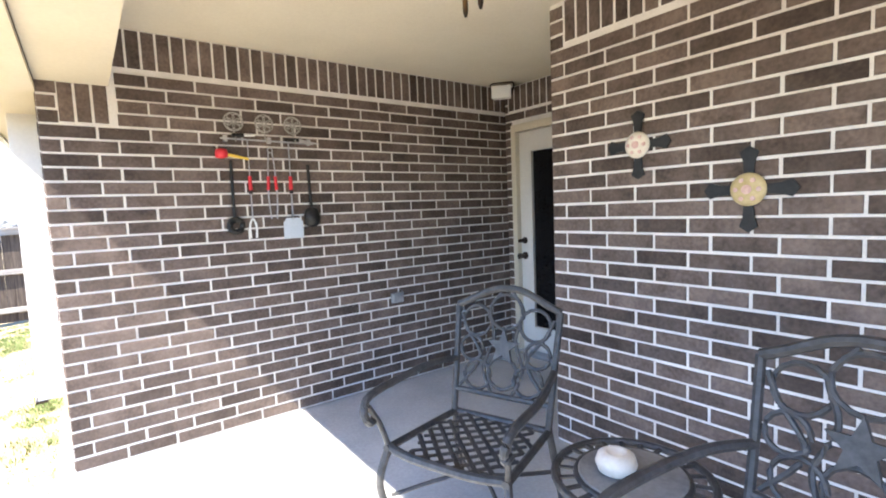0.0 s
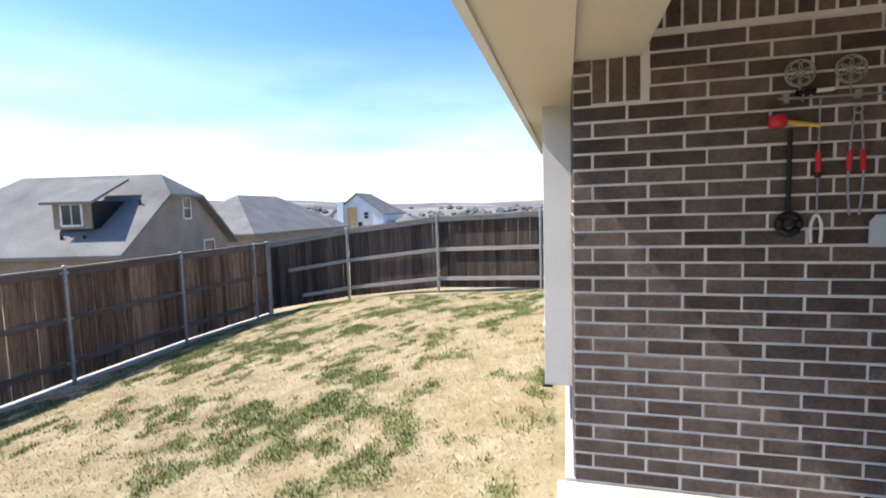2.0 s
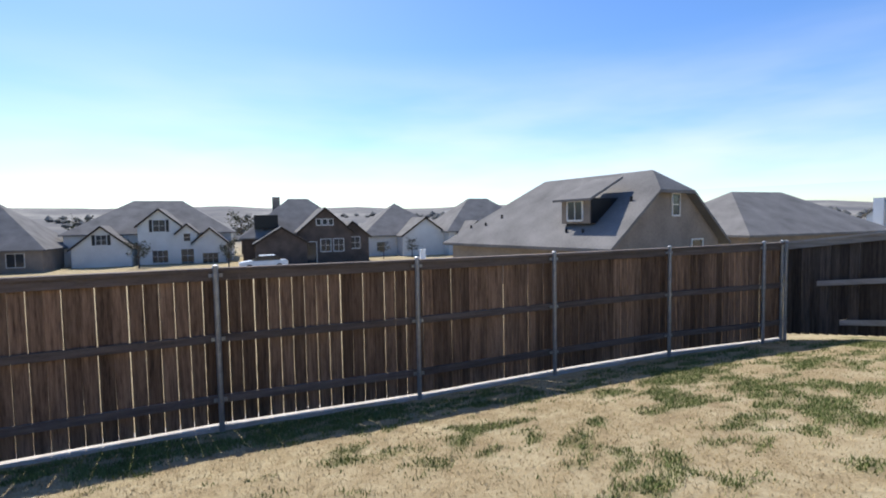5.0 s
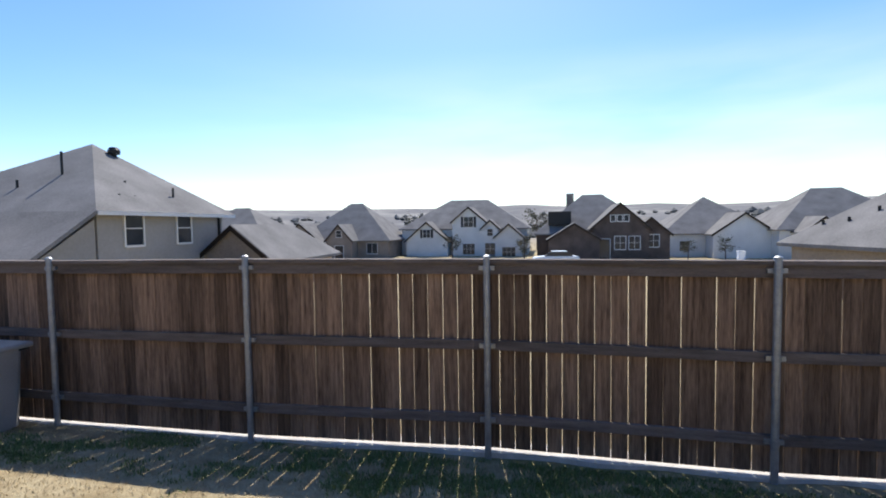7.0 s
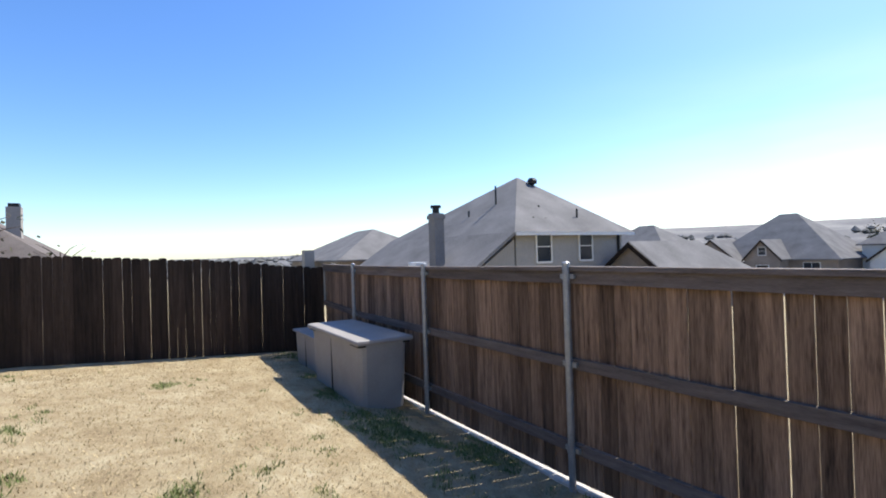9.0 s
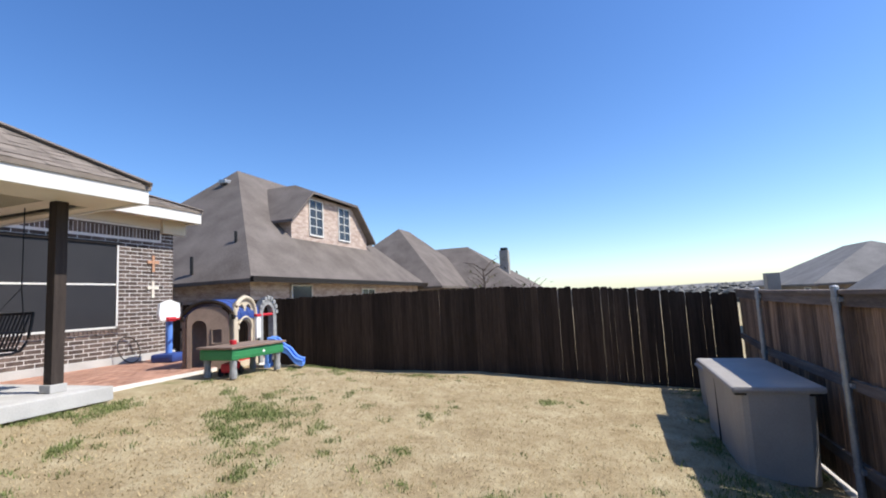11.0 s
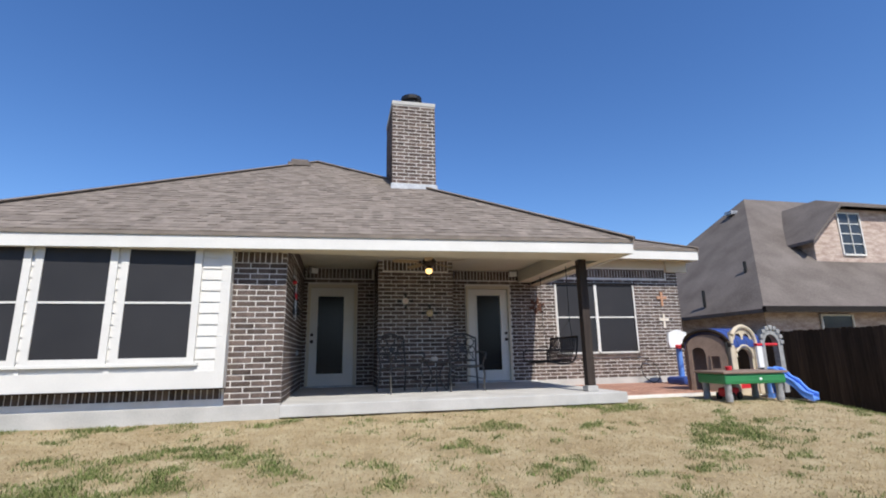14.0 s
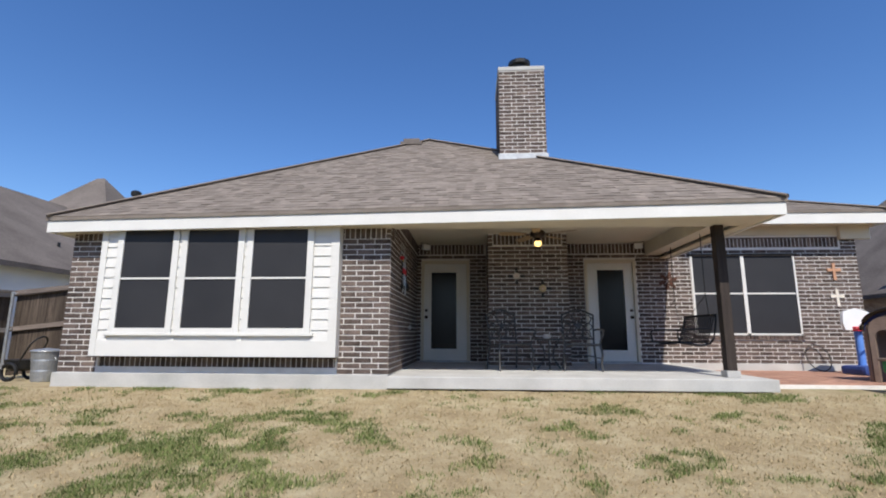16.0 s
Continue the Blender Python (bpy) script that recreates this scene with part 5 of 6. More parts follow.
bottle = hung("grill_lighter", "black and white gas lighter lying on the rack", "lighter", -2.38, 1.895)
part("body", tube(bmesh.new(), [(0, -0.05, 0), (0, 0.02, 0.004)], 0.013, 8), BLACK, bottle)
part("nozzle", tube(bmesh.new(), [(0, 0.02, 0.004), (0, 0.09, 0.008)], 0.009, 8), PLASTIC_WHITE, bottle)
knife = hung("carving_knife", "black carving knife resting on the rack", "knife", -2.0, 1.885)
part("handle", boxes([((-0.006, -0.10, -0.012), (0.006, 0.0, 0.012))], 0.004), BLACK, knife)
part("blade", prism([(0, 0, -0.012), (0, 0.13, -0.022), (0, 0.15, -0.018), (0, 0, 0.012)], (0.002, 0, 0)), STEEL, knife)
brush = hung("basting_brush", "red basting brush with a yellow handle", "brush", -2.50, 1.78)
part("head", lathe(bmesh.new(), [(0.012, -0.03), (0.034, -0.024), (0.038, 0.0), (0.034, 0.024), (0.012, 0.03)], 14), PLASTIC_RED, brush, smooth=True)
part("handle", tube(bmesh.new(), [(0, 0.03, -0.005), (0, 0.16, -0.03)], [0.011, 0.008], 8), YELLOW, brush)


def tongs(y, z):
    o = thing("tongs", "steel tongs with red grips hanging from the rack", "tongs", (0.035, y, z), group="hanging tongs")
    for s in (-1, 1):
        arm = part("arm", tube(bmesh.new(), curve_pts([(0, s * 0.012, 0.10), (0, s * 0.022, -0.02), (0, s * 0.028, -0.20), (0, s * 0.018, -0.34)], 4), 0.005, 6), STEEL, o)
        part("grip", tube(bmesh.new(), [(0, s * 0.022, -0.06), (0, s * 0.027, -0.15)], 0.011, 8), PLASTIC_RED, arm, "red grip")
    part("spring_loop", tube(bmesh.new(), ring_pts((0, 0, 0.11), 0.016, "x", 12), 0.004, 6, closed=True), STEEL, o)


tongs(-2.20, 1.70)
fork = hung("grill_fork", "steel grill fork with a red grip", "fork", -2.34, 1.74)
part("grip", tube(bmesh.new(), [(0, 0, -0.10), (0, 0, -0.19)], 0.012, 8), PLASTIC_RED, fork)
part("wire", tube(bmesh.new(), [(0, 0, 0.13), (0, 0, -0.10)], 0.004, 6), STEEL, fork)
part("grip_end", tube(bmesh.new(), [(0, 0, -0.19), (0, 0, -0.215)], 0.012, 8), BLACK, fork)
part("shank", tube(bmesh.new(), [(0, 0, -0.15), (0, 0, -0.38)], 0.004, 6), STEEL, fork)
part("tines", tube(bmesh.new(), curve_pts([(0, -0.018, -0.50), (0, -0.02, -0.42), (0, 0, -0.375), (0, 0.02, -0.42), (0, 0.018, -0.50)], 5), 0.007, 6), PLASTIC_WHITE, fork)
spat = hung("spatula", "broad steel spatula with a long red-gripped handle", "spatula", -2.075, 1.70)
part("grip", tube(bmesh.new(), [(0, 0, -0.06), (0, 0, -0.15)], 0.013, 8), PLASTIC_RED, spat)
part("wire", tube(bmesh.new(), [(0, 0, 0.17), (0, 0, -0.06)], 0.004, 6), STEEL, spat)
part("grip_end", tube(bmesh.new(), [(0, 0, -0.15), (0, 0, -0.175)], 0.013, 8), BLACK, spat)
part("shank", tube(bmesh.new(), [(0, 0, -0.12), (0, 0, -0.35)], 0.006, 6), STEEL, spat)
# blade gets its sky sheen from the tinted base colour
part("blade", prism([(0, -0.045, -0.34), (0, 0.045, -0.34), (0, 0.068, -0.37), (0, 0.068, -0.48), (0, -0.068, -0.48), (0, -0.068, -0.37)], (0.003, 0, 0)), SKY_TINT_STEEL, spat)
ladle = hung("basting_mop", "black basting mop hanging on a long handle", "mop", -1.95, 1.70)
part("handle", tube(bmesh.new(), [(0, 0, 0.02), (0, 0.01, -0.28)], 0.011, 8), BLACK, ladle)
part("head", lathe(bmesh.new(), [(0.02, -0.41), (0.052, -0.39), (0.058, -0.34), (0.045, -0.29), (0.014, -0.27)], 14, (0, 0.01, 0), 1.0), BLACK, ladle, smooth=True)
scraper = hung("grill_scraper", "round black grill scraper on a long handle", "scraper", -2.45, 1.72)
part("handle", tube(bmesh.new(), [(0, 0, 0.02), (0, 0, -0.34)], 0.010, 8), BLACK, scraper)
part("head", tube(bmesh.new(), ring_pts((0, 0.005, -0.395), 0.040, "x", 18), 0.019, 8, closed=True), BLACK, scraper)


# cast metal armchairs
def armchair(label, at, turn):
    c = thing("patio_armchair", label, "chair", at, turn, group="porch armchairs")
    W, D, S = 0.27, 0.25, 0.41
    # seat: a frame with a diagonal lattice
    bm = bmesh.new()
    outline = [(-W, -D, S), (-W + 0.03, D, S - 0.02), (W - 0.03, D, S - 0.02), (W, -D, S)]
    tube(bm, curve_pts([(-W, D * -0.9, S), (-W * 0.5, -D - 0.015, S + 0.004), (W * 0.5, -D - 0.015, S + 0.004), (W, -D * 0.9, S)], 5), 0.018, 8)
    for a, b in zip(outline, outline[1:]):
        tube(bm, [a, b], 0.016, 8)
    part("seat_frame", bm, IRON, c)
    bm = bmesh.new()
    for k in range(-7, 8):
        for s in (-1, 1):
            pts = []
            for i in range(9):
                v = -D + 2 * D * i / 8
                u = k * 0.075 + s * v
                if abs(u) < W - 0.02:
                    pts.append((u, v, S - 0.006 - 0.018 * (1 - (u / W) ** 2)))
            if len(pts) > 1:
                tube(bm, pts, 0.0125, 5, flat=0.4)
    part("seat", bm, IRON, c, "diagonal lattice seat")
    # back: side rails, arched crest, scrolls and a star
    def bk(u, h):
        return Vector((u, D - 0.01 + (h - S) * 0.24, h))
    bm = bmesh.new()
    for s in (-1, 1):
        tube(bm, curve_pts([bk(s * (W - 0.03), S - 0.04), bk(s * (W - 0.02), 0.62), bk(s * (W - 0.005), 0.90)], 5), 0.016, 8)
    tube(bm, curve_pts([bk(-W + 0.005, 0.90), bk(-W * 0.75, 0.925), bk(-W * 0.35, 0.975), bk(0, 0.99), bk(W * 0.35, 0.975), bk(W * 0.75, 0.925), bk(W - 0.005, 0.90)], 5), 0.018, 8)
    tube(bm, [bk(-W + 0.03, 0.50), bk(W - 0.03, 0.50)], 0.014, 8)
    part("back_frame", bm, IRON, c)
    for u, h, r in ((-0.13, 0.58, 0.07), (0.13, 0.58, 0.07), (0.0, 0.60, 0.075), (-0.15, 0.83, 0.075), (0.15, 0.83, 0.075), (0, 0.88, 0.085), (-0.17, 0.70, 0.06), (0.17, 0.70, 0.06)):
        part("scroll_ring", tube(bmesh.new(), [bk(u + r * math.cos(a), h + r * 0.95 * math.sin(a)) for a in np.linspace(0, math.tau, 16, endpoint=False)], 0.009, 6, closed=True), IRON, c)
    for s in (-1, 1):
        bm = bmesh.new()
        tube(bm, curve_pts([bk(s * 0.05, 0.50), bk(s * 0.10, 0.62), bk(s * 0.055, 0.76), bk(s * 0.09, 0.88), bk(s * 0.03, 0.97)], 5), 0.009, 6)
        tube(bm, curve_pts([bk(s * 0.22, 0.52), bk(s * 0.12, 0.66), bk(s * 0.20, 0.78), bk(s * 0.24, 0.86)], 5), 0.009, 6)
        part("scroll", bm, IRON, c, "cast scroll of the back")
    bm = bmesh.new()
    star = []
    for i in range(10):
        r, a = (0.085 if i % 2 == 0 else 0.036), math.pi / 2 + i * math.pi / 5
        star.append(bk(r * math.cos(a), 0.72 + r * math.sin(a)))
    poly(bm, star, Vector((0, -0.016, 0.003)))
    part("star", bm, IRON, c, "cast star in the back")
    for s in (-1, 1):
        bm = bmesh.new()
        tube(bm, curve_pts([bk(s * (W - 0.02), 0.64), (s * (W + 0.02), D * 0.55, 0.655), (s * (W + 0.05), -0.05, 0.645), (s * (W + 0.05), -D - 0.02, 0.635), (s * (W + 0.04), -D - 0.075, 0.585), (s * (W + 0.03), -D - 0.055, 0.535), (s * (W + 0.035), -D - 0.02, 0.54)], 5), 0.017, 8)
        tube(bm, curve_pts([(s * (W + 0.04), -D - 0.05, 0.60), (s * (W + 0.02), -D - 0.01, 0.52), (s * W, -D + 0.02, S)], 5), 0.012, 8)
        part("armrest", bm, IRON, c)
        part("front_leg", tube(bmesh.new(), curve_pts([(s * W, -D + 0.02, S), (s * (W + 0.025), -D - 0.02, 0.27), (s * (W + 0.01), -D + 0.0, 0.12), (s * (W + 0.02), -D - 0.03, 0.0)], 5), 0.017, 8), IRON, c)
        part("back_leg", tube(bmesh.new(), curve_pts([(s * (W - 0.03), D - 0.01, S), (s * (W - 0.01), D + 0.03, 0.2), (s * W, D + 0.08, 0.0)], 5), 0.017, 8), IRON, c)
    part("stretcher", tube(bmesh.new(), curve_pts([(-W, -D + 0.02, 0.20), (0, 0.02, 0.24), (W, -D + 0.02, 0.20)], 6), 0.009, 6), IRON, c)
    part("stretcher", tube(bmesh.new(), curve_pts([(-W, D + 0.03, 0.20), (0, 0.03, 0.24), (W, D + 0.03, 0.20)], 6), 0.009, 6), IRON, c)
    return c


armchair("dark cast metal armchair with scrolled back and lattice seat", (1.77, -1.98, 0.0), 20)
armchair("dark cast metal armchair with scrolled back beside the round table", (2.93, -1.98, 0.0), -6)

table = thing("side_table", "small round cast metal table with a slate top", "table", (2.43, -1.86, 0.0))
part("tabletop", lathe(bmesh.new(), [(0.165, 0.475), (0.17, 0.50), (0.165, 0.503)], 32), TABLE_TOP, table, "grey slate disc")
bm = bmesh.new()
tube(bm, ring_pts((0, 0, 0.49), 0.175, "z", 36), 0.011, 8, closed=True)
tube(bm, ring_pts((0, 0, 0.485), 0.245, "z", 36), 0.014, 8, closed=True)
for i in range(22):
    a = i * math.tau / 22
    d = Vector((math.cos(a), math.sin(a), 0))
    tube(bm, [d * 0.175 + Vector((0, 0, 0.488)), d * 0.245 + Vector((0, 0, 0.486))], 0.011, 5, flat=0.5)
part("rim", bm, IRON, table, "pierced cast rim")
for i in range(3):
    a = i * math.tau / 3 + 0.4
    d = Vector((math.cos(a), math.sin(a), 0))
    part("leg", tube(bmesh.new(), curve_pts([d * 0.20 + Vector((0, 0, 0.475)), d * 0.10 + Vector((0, 0, 0.33)), d * 0.09 + Vector((0, 0, 0.18)), d * 0.22 + Vector((0, 0, 0.0))], 6), 0.013, 8), IRON, table)
part("brace_ring", tube(bmesh.new(), ring_pts((0, 0, 0.25), 0.085, "z", 20), 0.008, 6, closed=True), IRON, table)
pot = thing("candle_pot", "squat pale pottery candle holder on the table", "candle holder", (2.40, -1.90, 0.503))
part("bowl", lathe(bmesh.new(), [(0.035, 0.0), (0.058, 0.012), (0.066, 0.036), (0.058, 0.062), (0.036, 0.074), (0.026, 0.070), (0.022, 0.055)], 24), STONEWARE, pot, smooth=True)

# porch swing on chains under the side beam
swing = thing("porch_swing", "black metal porch swing hung on chains", "porch swing", (4.90, -1.55, 0.0))
for k in range(7):
    part("seat_slat", tube(bmesh.new(), [(-0.46 + k * 0.075, -0.56, 0.45), (-0.46 + k * 0.075, 0.56, 0.45)], 0.014, 6), BLACK, swing)
for k in range(15):
    y = -0.53 + k * 0.076
    part("back_slat", tube(bmesh.new(), [(0.0, y, 0.46), (0.14, y, 0.88)], 0.012, 6), BLACK, swing)
for s in (-1, 1):
    part("end_frame", tube(bmesh.new(), curve_pts([(-0.48, s * 0.58, 0.45), (0.02, s * 0.58, 0.44), (0.15, s * 0.58, 0.90)], 5), 0.018, 8), BLACK, swing)
    part("armrest", tube(bmesh.new(), curve_pts([(-0.45, s * 0.58, 0.45), (-0.47, s * 0.58, 0.62), (-0.3, s * 0.58, 0.66), (0.07, s * 0.58, 0.66)], 5), 0.016, 8), BLACK, swing)
    for e in (-0.44, 0.06):
        part("chain", tube(bmesh.new(), [(e, s * 0.58, 0.64), (0.0, s * 0.60, 1.2), (0.0, s * 0.60, 2.20)], 0.007, 6), BLACK, swing)
part("top_rail", tube(bmesh.new(), [(0.145, -0.58, 0.89), (0.145, 0.58, 0.89)], 0.018, 8), BLACK, swing)

# ornaments on the bedroom wall
for z, mat, lab in ((1.84, TERRACOTTA, "terracotta cross on the brick wall"), (1.31, STONEWARE, "cream pottery cross on the brick wall")):
    cr = thing("wall_cross", lab, "cross", (8.46, YW - 0.010, z), group="wall crosses")
    bm = bmesh.new()
    poly(bm, [(-0.03, 0, -0.17), (0.03, 0, -0.17), (0.025, 0, 0.01), (0.13, 0, 0.0), (0.13, 0, 0.07), (0.025, 0, 0.06), (0.03, 0, 0.17), (-0.03, 0, 0.17), (-0.025, 0, 0.06), (-0.13, 0, 0.07), (-0.13, 0, 0.0), (-0.025, 0, 0.01)], Vector((0, -0.022, 0)))
    part("cross", bm, mat, cr)
fly = thing("wall_decoration", "rusty red metal flower hung on the brick wall", "wall decoration", (5.18, YW - 0.012, 1.66))
bm = bmesh.new()
for i in range(6):
    a = i * math.tau / 6 + 0.3
    d, s = Vector((math.cos(a), 0, math.sin(a))), Vector((-math.sin(a), 0, math.cos(a)))
    poly(bm, [d * 0.02, d * 0.10 + s * 0.045, d * 0.19 + s * 0.02, d * 0.19 - s * 0.02, d * 0.10 - s * 0.045], Vector((0, -0.008 - 0.002 * (i % 2), 0)))
part("petals", bm, RUST, fly)


# ---- yard things ----
def storage_box(label, x0, x1, y0, y1, z0, z1, lid_over):
    b = thing("storage_box", label, "storage box", ((x0 + x1) / 2, (y0 + y1) / 2, z0))
    w, d, h = (x1 - x0) / 2, (y1 - y0) / 2, z1 - z0
    bm = bmesh.new()
    n = 24
    rings = []
    for z, s in ((0.0, 0.94), (h * 0.5, 0.975), (h * 0.93, 1.0)):
        ring = []
        for i in range(n):
            a = i * math.tau / n
            e = 0.28
            ring.append(bm.verts.new((w * s * math.copysign(abs(math.cos(a)) ** e, math.cos(a)), d * s * math.copysign(abs(math.sin(a)) ** e, math.sin(a)), z)))
        rings.append(ring)
    for a, c in zip(rings, rings[1:]):
        for i in range(n):
            bm.faces.new((a[i], a[(i + 1) % n], c[(i + 1) % n], c[i]))
    bm.faces.new(rings[0][::-1])
    bm.faces.new(rings[-1])
    part("body", bm, PLASTIC_GREY, b)
    part("lid", boxes([((-w - lid_over, -d - lid_over, h * 0.93), (w + lid_over, d + lid_over, h))], 0.03), PLASTIC_GREY, b, "overhanging moulded lid")
    # shade under the lid, put in as a thin black strip
    part("lid_shadow_gap", boxes([((-w * 0.985, -d * 0.985, h * 0.905), (w * 0.985, d * 0.985, h * 0.93))]), BLACK, b, "black strip standing in for the shadow under the lid")
    part("door_seam", boxes([((-0.006, d * 0.96, h * 0.05), (0.006, d * 1.002, h * 0.90))]), BLACK, b, "dark seam between two doors")
    return b


storage_box("tall taupe resin deck box beside the fence", 6.42, 8.45, -10.74, -10.02, -1.10, -0.18, 0.03)
storage_box("lower taupe resin deck box behind the tall one", 8.58, 10.1, -10.78, -10.20, -1.10, -0.47, 0.02)

can = thing("trash_can", "dented galvanised trash can beside the house wall", "trash can", (-5.55, -2.75, ground_z(-5.55, -2.75)))
part("body", lathe(bmesh.new(), [(0.16, 0.0), (0.168, 0.02), (0.18, 0.16), (0.176, 0.18), (0.19, 0.32), (0.186, 0.34), (0.205, 0.46)], 28), GALV, can)
part("rim", tube(bmesh.new(), ring_pts((0, 0, 0.465), 0.21, "z", 28), 0.012, 8, closed=True), GALV, can)
part("lid", lathe(bmesh.new(), [(0.215, 0.475), (0.18, 0.49), (0.05, 0.505), (0.02, 0.51)], 28), GALV, can, "low domed lid")
for s in (-1, 1):
    part("handle", tube(bmesh.new(), curve_pts([(s * 0.195, -0.06, 0.37), (s * 0.225, -0.05, 0.33), (s * 0.225, 0.05, 0.33), (s * 0.195, 0.06, 0.37)], 4), 0.007, 6), GALV, can)
cart = thing("garden_cart", "small black wheeled garden cart by the fence", "cart", (-6.4, -2.3, ground_z(-6.4, -2.3)))
for s in (-1, 1):
    part("wheel", tube(bmesh.new(), ring_pts((0, s * 0.2, 0.15), 0.13, "y", 20), 0.028, 8, closed=True), BLACK, cart)
part("tub", lathe(bmesh.new(), [(0.16, 0.16), (0.22, 0.2), (0.26, 0.34)], 20, (0, 0, 0), 0.7), BLACK, cart)
part("handle", tube(bmesh.new(), curve_pts([(0.1, -0.15, 0.3), (0.28, -0.14, 0.62), (0.34, 0, 0.72), (0.28, 0.14, 0.62), (0.1, 0.15, 0.3)], 5), 0.014, 8), BLACK, cart)

# toy playhouse
PH = (6.90, -3.0, ground_z(7.5, -2.9))
ph = thing("playhouse", "tan plastic toy playhouse with a curved blue roof", "playhouse", PH, 8)
ph.scale = (1.06, 1.06, 1.08)


def arch(w, h, rise, n=10):
    """The outline of a door or window with a round top, from its foot."""
    return [(-w, 0), (w, 0)] + [(w * math.cos(a), h + rise * math.sin(a)) for a in np.linspace(0, math.pi, n)]


def arched_panel(x0, x1, z1, rise, openings, thick=0.06):
    """A panel with a round top and arched openings, in x and z, from strips between its outline and the openings."""
    bm = bmesh.new()
    n = 60
    mid, half = (x0 + x1) / 2, (x1 - x0) / 2

    def top(x):
        return z1 + rise * math.sqrt(max(0.0, 1 - ((x - mid) / half) ** 2))
    for i in range(n):
        a, b = x0 + (x1 - x0) * i / n, x0 + (x1 - x0) * (i + 1) / n
        m = (a + b) / 2
        cuts = []
        for ox, oz, w, h, r in openings:
            if abs(m - ox) < w:
                cuts.append((oz, oz + h + r * math.sqrt(1 - ((m - ox) / w) ** 2)))
        at = 0.0
        for c, d in sorted(cuts):
            if c > at + 0.004:
                box(bm, (a, -thick / 2, at), (b, thick / 2, c))
            at = d
        t = (top(a) + top(b)) / 2
        if t > at + 0.004:
            box(bm, (a, -thick / 2, at), (b, thick / 2, t))
    bmesh.ops.remove_doubles(bm, verts=bm.verts[:], dist=0.0004)
    return bm


front = part("front_panel", arched_panel(0.60, 1.25, 0.80, 0.29, [(0.925, 0.10, 0.17, 0.50, 0.14), (0.83, 0.86, 0.075, 0.03, 0.10), (1.02, 0.86, 0.075, 0.03, 0.10)]), PLASTIC_TAN, ph)
for x in (0.65, 1.20):
    part("pilaster", boxes([((x - 0.05, -0.06, 0.0), (x + 0.05, 0.06, 0.80))], 0.015), PLASTIC_TAN, ph)
part("fan_light_rim", tube(bmesh.new(), ring_pts((0.925, -0.04, 0.82), 0.28, "y", 18, start=0.0, sweep=math.pi), 0.035, 8), PLASTIC_TAN, ph, "moulded arch over the door")
part("door_rim", tube(bmesh.new(), ring_pts((0.925, -0.035, 0.60), 0.19, "y", 14, start=0.0, sweep=math.pi), 0.022, 8), PLASTIC_TAN, ph)
SIDE = Matrix.Translation((0.60, 0.03, 0)) @ Matrix.Rotation(radians(118), 4, "Z")
left = part("side_panel", arched_panel(0.0, 0.60, 0.78, 0.20, [(0.43, 0.05, 0.105, 0.62, 0.10), (0.17, 0.42, 0.065, 0.20, 0.0)]), PLASTIC_BROWN, ph, "brown side wall with an arched opening and a window")
left.matrix_local = SIDE
part("window_frame", boxes([((0.095, 0.03, 0.40), (0.245, 0.05, 0.42)), ((0.095, 0.03, 0.62), (0.245, 0.05, 0.645)), ((0.085, 0.03, 0.40), (0.105, 0.05, 0.645)), ((0.235, 0.03, 0.40), (0.255, 0.05, 0.645))], 0.004), PLASTIC_BROWN, left)
rear = part("rear_panel", prism([(0.30, -0.03, 0.0), (1.2, -0.03, 0.0)] + [(0.75 + 0.45 * math.cos(a), -0.03, 0.80 + 0.20 * math.sin(a)) for a in np.linspace(0, math.pi, 14)], (0, 0.06, 0)), PLASTIC_BROWN, ph)
rear.matrix_local = Matrix.Translation((0.0, 0.60, 0))
# barrel roof over the side wall, its end edged in dark plastic
bm = bmesh.new()
crest = [SIDE @ Vector((0.30 - 0.37 * math.cos(a), 0.04, 0.76 + 0.29 * math.sin(a))) for a in np.linspace(0, math.pi, 15)]
for p, q in zip(crest, crest[1:]):
    poly(bm, [p, q, q + Vector((0.78, 0, 0)), p + Vector((0.78, 0, 0))], Vector((0, 0, 0.03)))
bmesh.ops.remove_doubles(bm, verts=bm.verts[:], dist=0.0005)
roof = part("roof", bm, PLASTIC_BLUE, ph, "curved blue roof")
part("roof_edge", tube(bmesh.new(), [p + Vector((0, 0, 0.005)) for p in crest], 0.03, 8), BRONZE, roof, "dark arched edge")
for k in (0.2, 0.4, 0.6):
    part("roof_rib", tube(bmesh.new(), [p + Vector((k, 0, 0.028)) for p in crest], 0.012, 6), PLASTIC_BLUE, roof)
arc = part("stone_arch", arched_panel(1.32, 1.86, 0.82, 0.27, [(1.59, 0.0, 0.165, 0.80, 0.17)], 0.10), PLASTIC_STONE, ph, "grey moulded stone archway")
for i in range(9):
    a = math.pi * i / 8
    part("arch_stone", boxes([((1.59 + 0.25 * math.cos(a) - 0.04, -0.075, 0.84 + 0.25 * math.sin(a) - 0.035), (1.59 + 0.25 * math.cos(a) + 0.04, -0.045, 0.84 + 0.25 * math.sin(a) + 0.035))], 0.01), PLASTIC_STONE, arc)
part("cross_bar", tube(bmesh.new(), [(1.42, -0.02, 0.80), (1.76, -0.02, 0.80)], 0.022, 8), PLASTIC_RED, ph, "red bar across the arch")
part("phone_box", boxes([((1.16, -0.10, 0.42), (1.28, -0.05, 0.78))], 0.015), PLASTIC_WHITE, ph, "white toy panel")
part("phone_cap", boxes([((1.15, -0.11, 0.78), (1.29, -0.045, 0.82))], 0.008), PLASTIC_RED, ph)
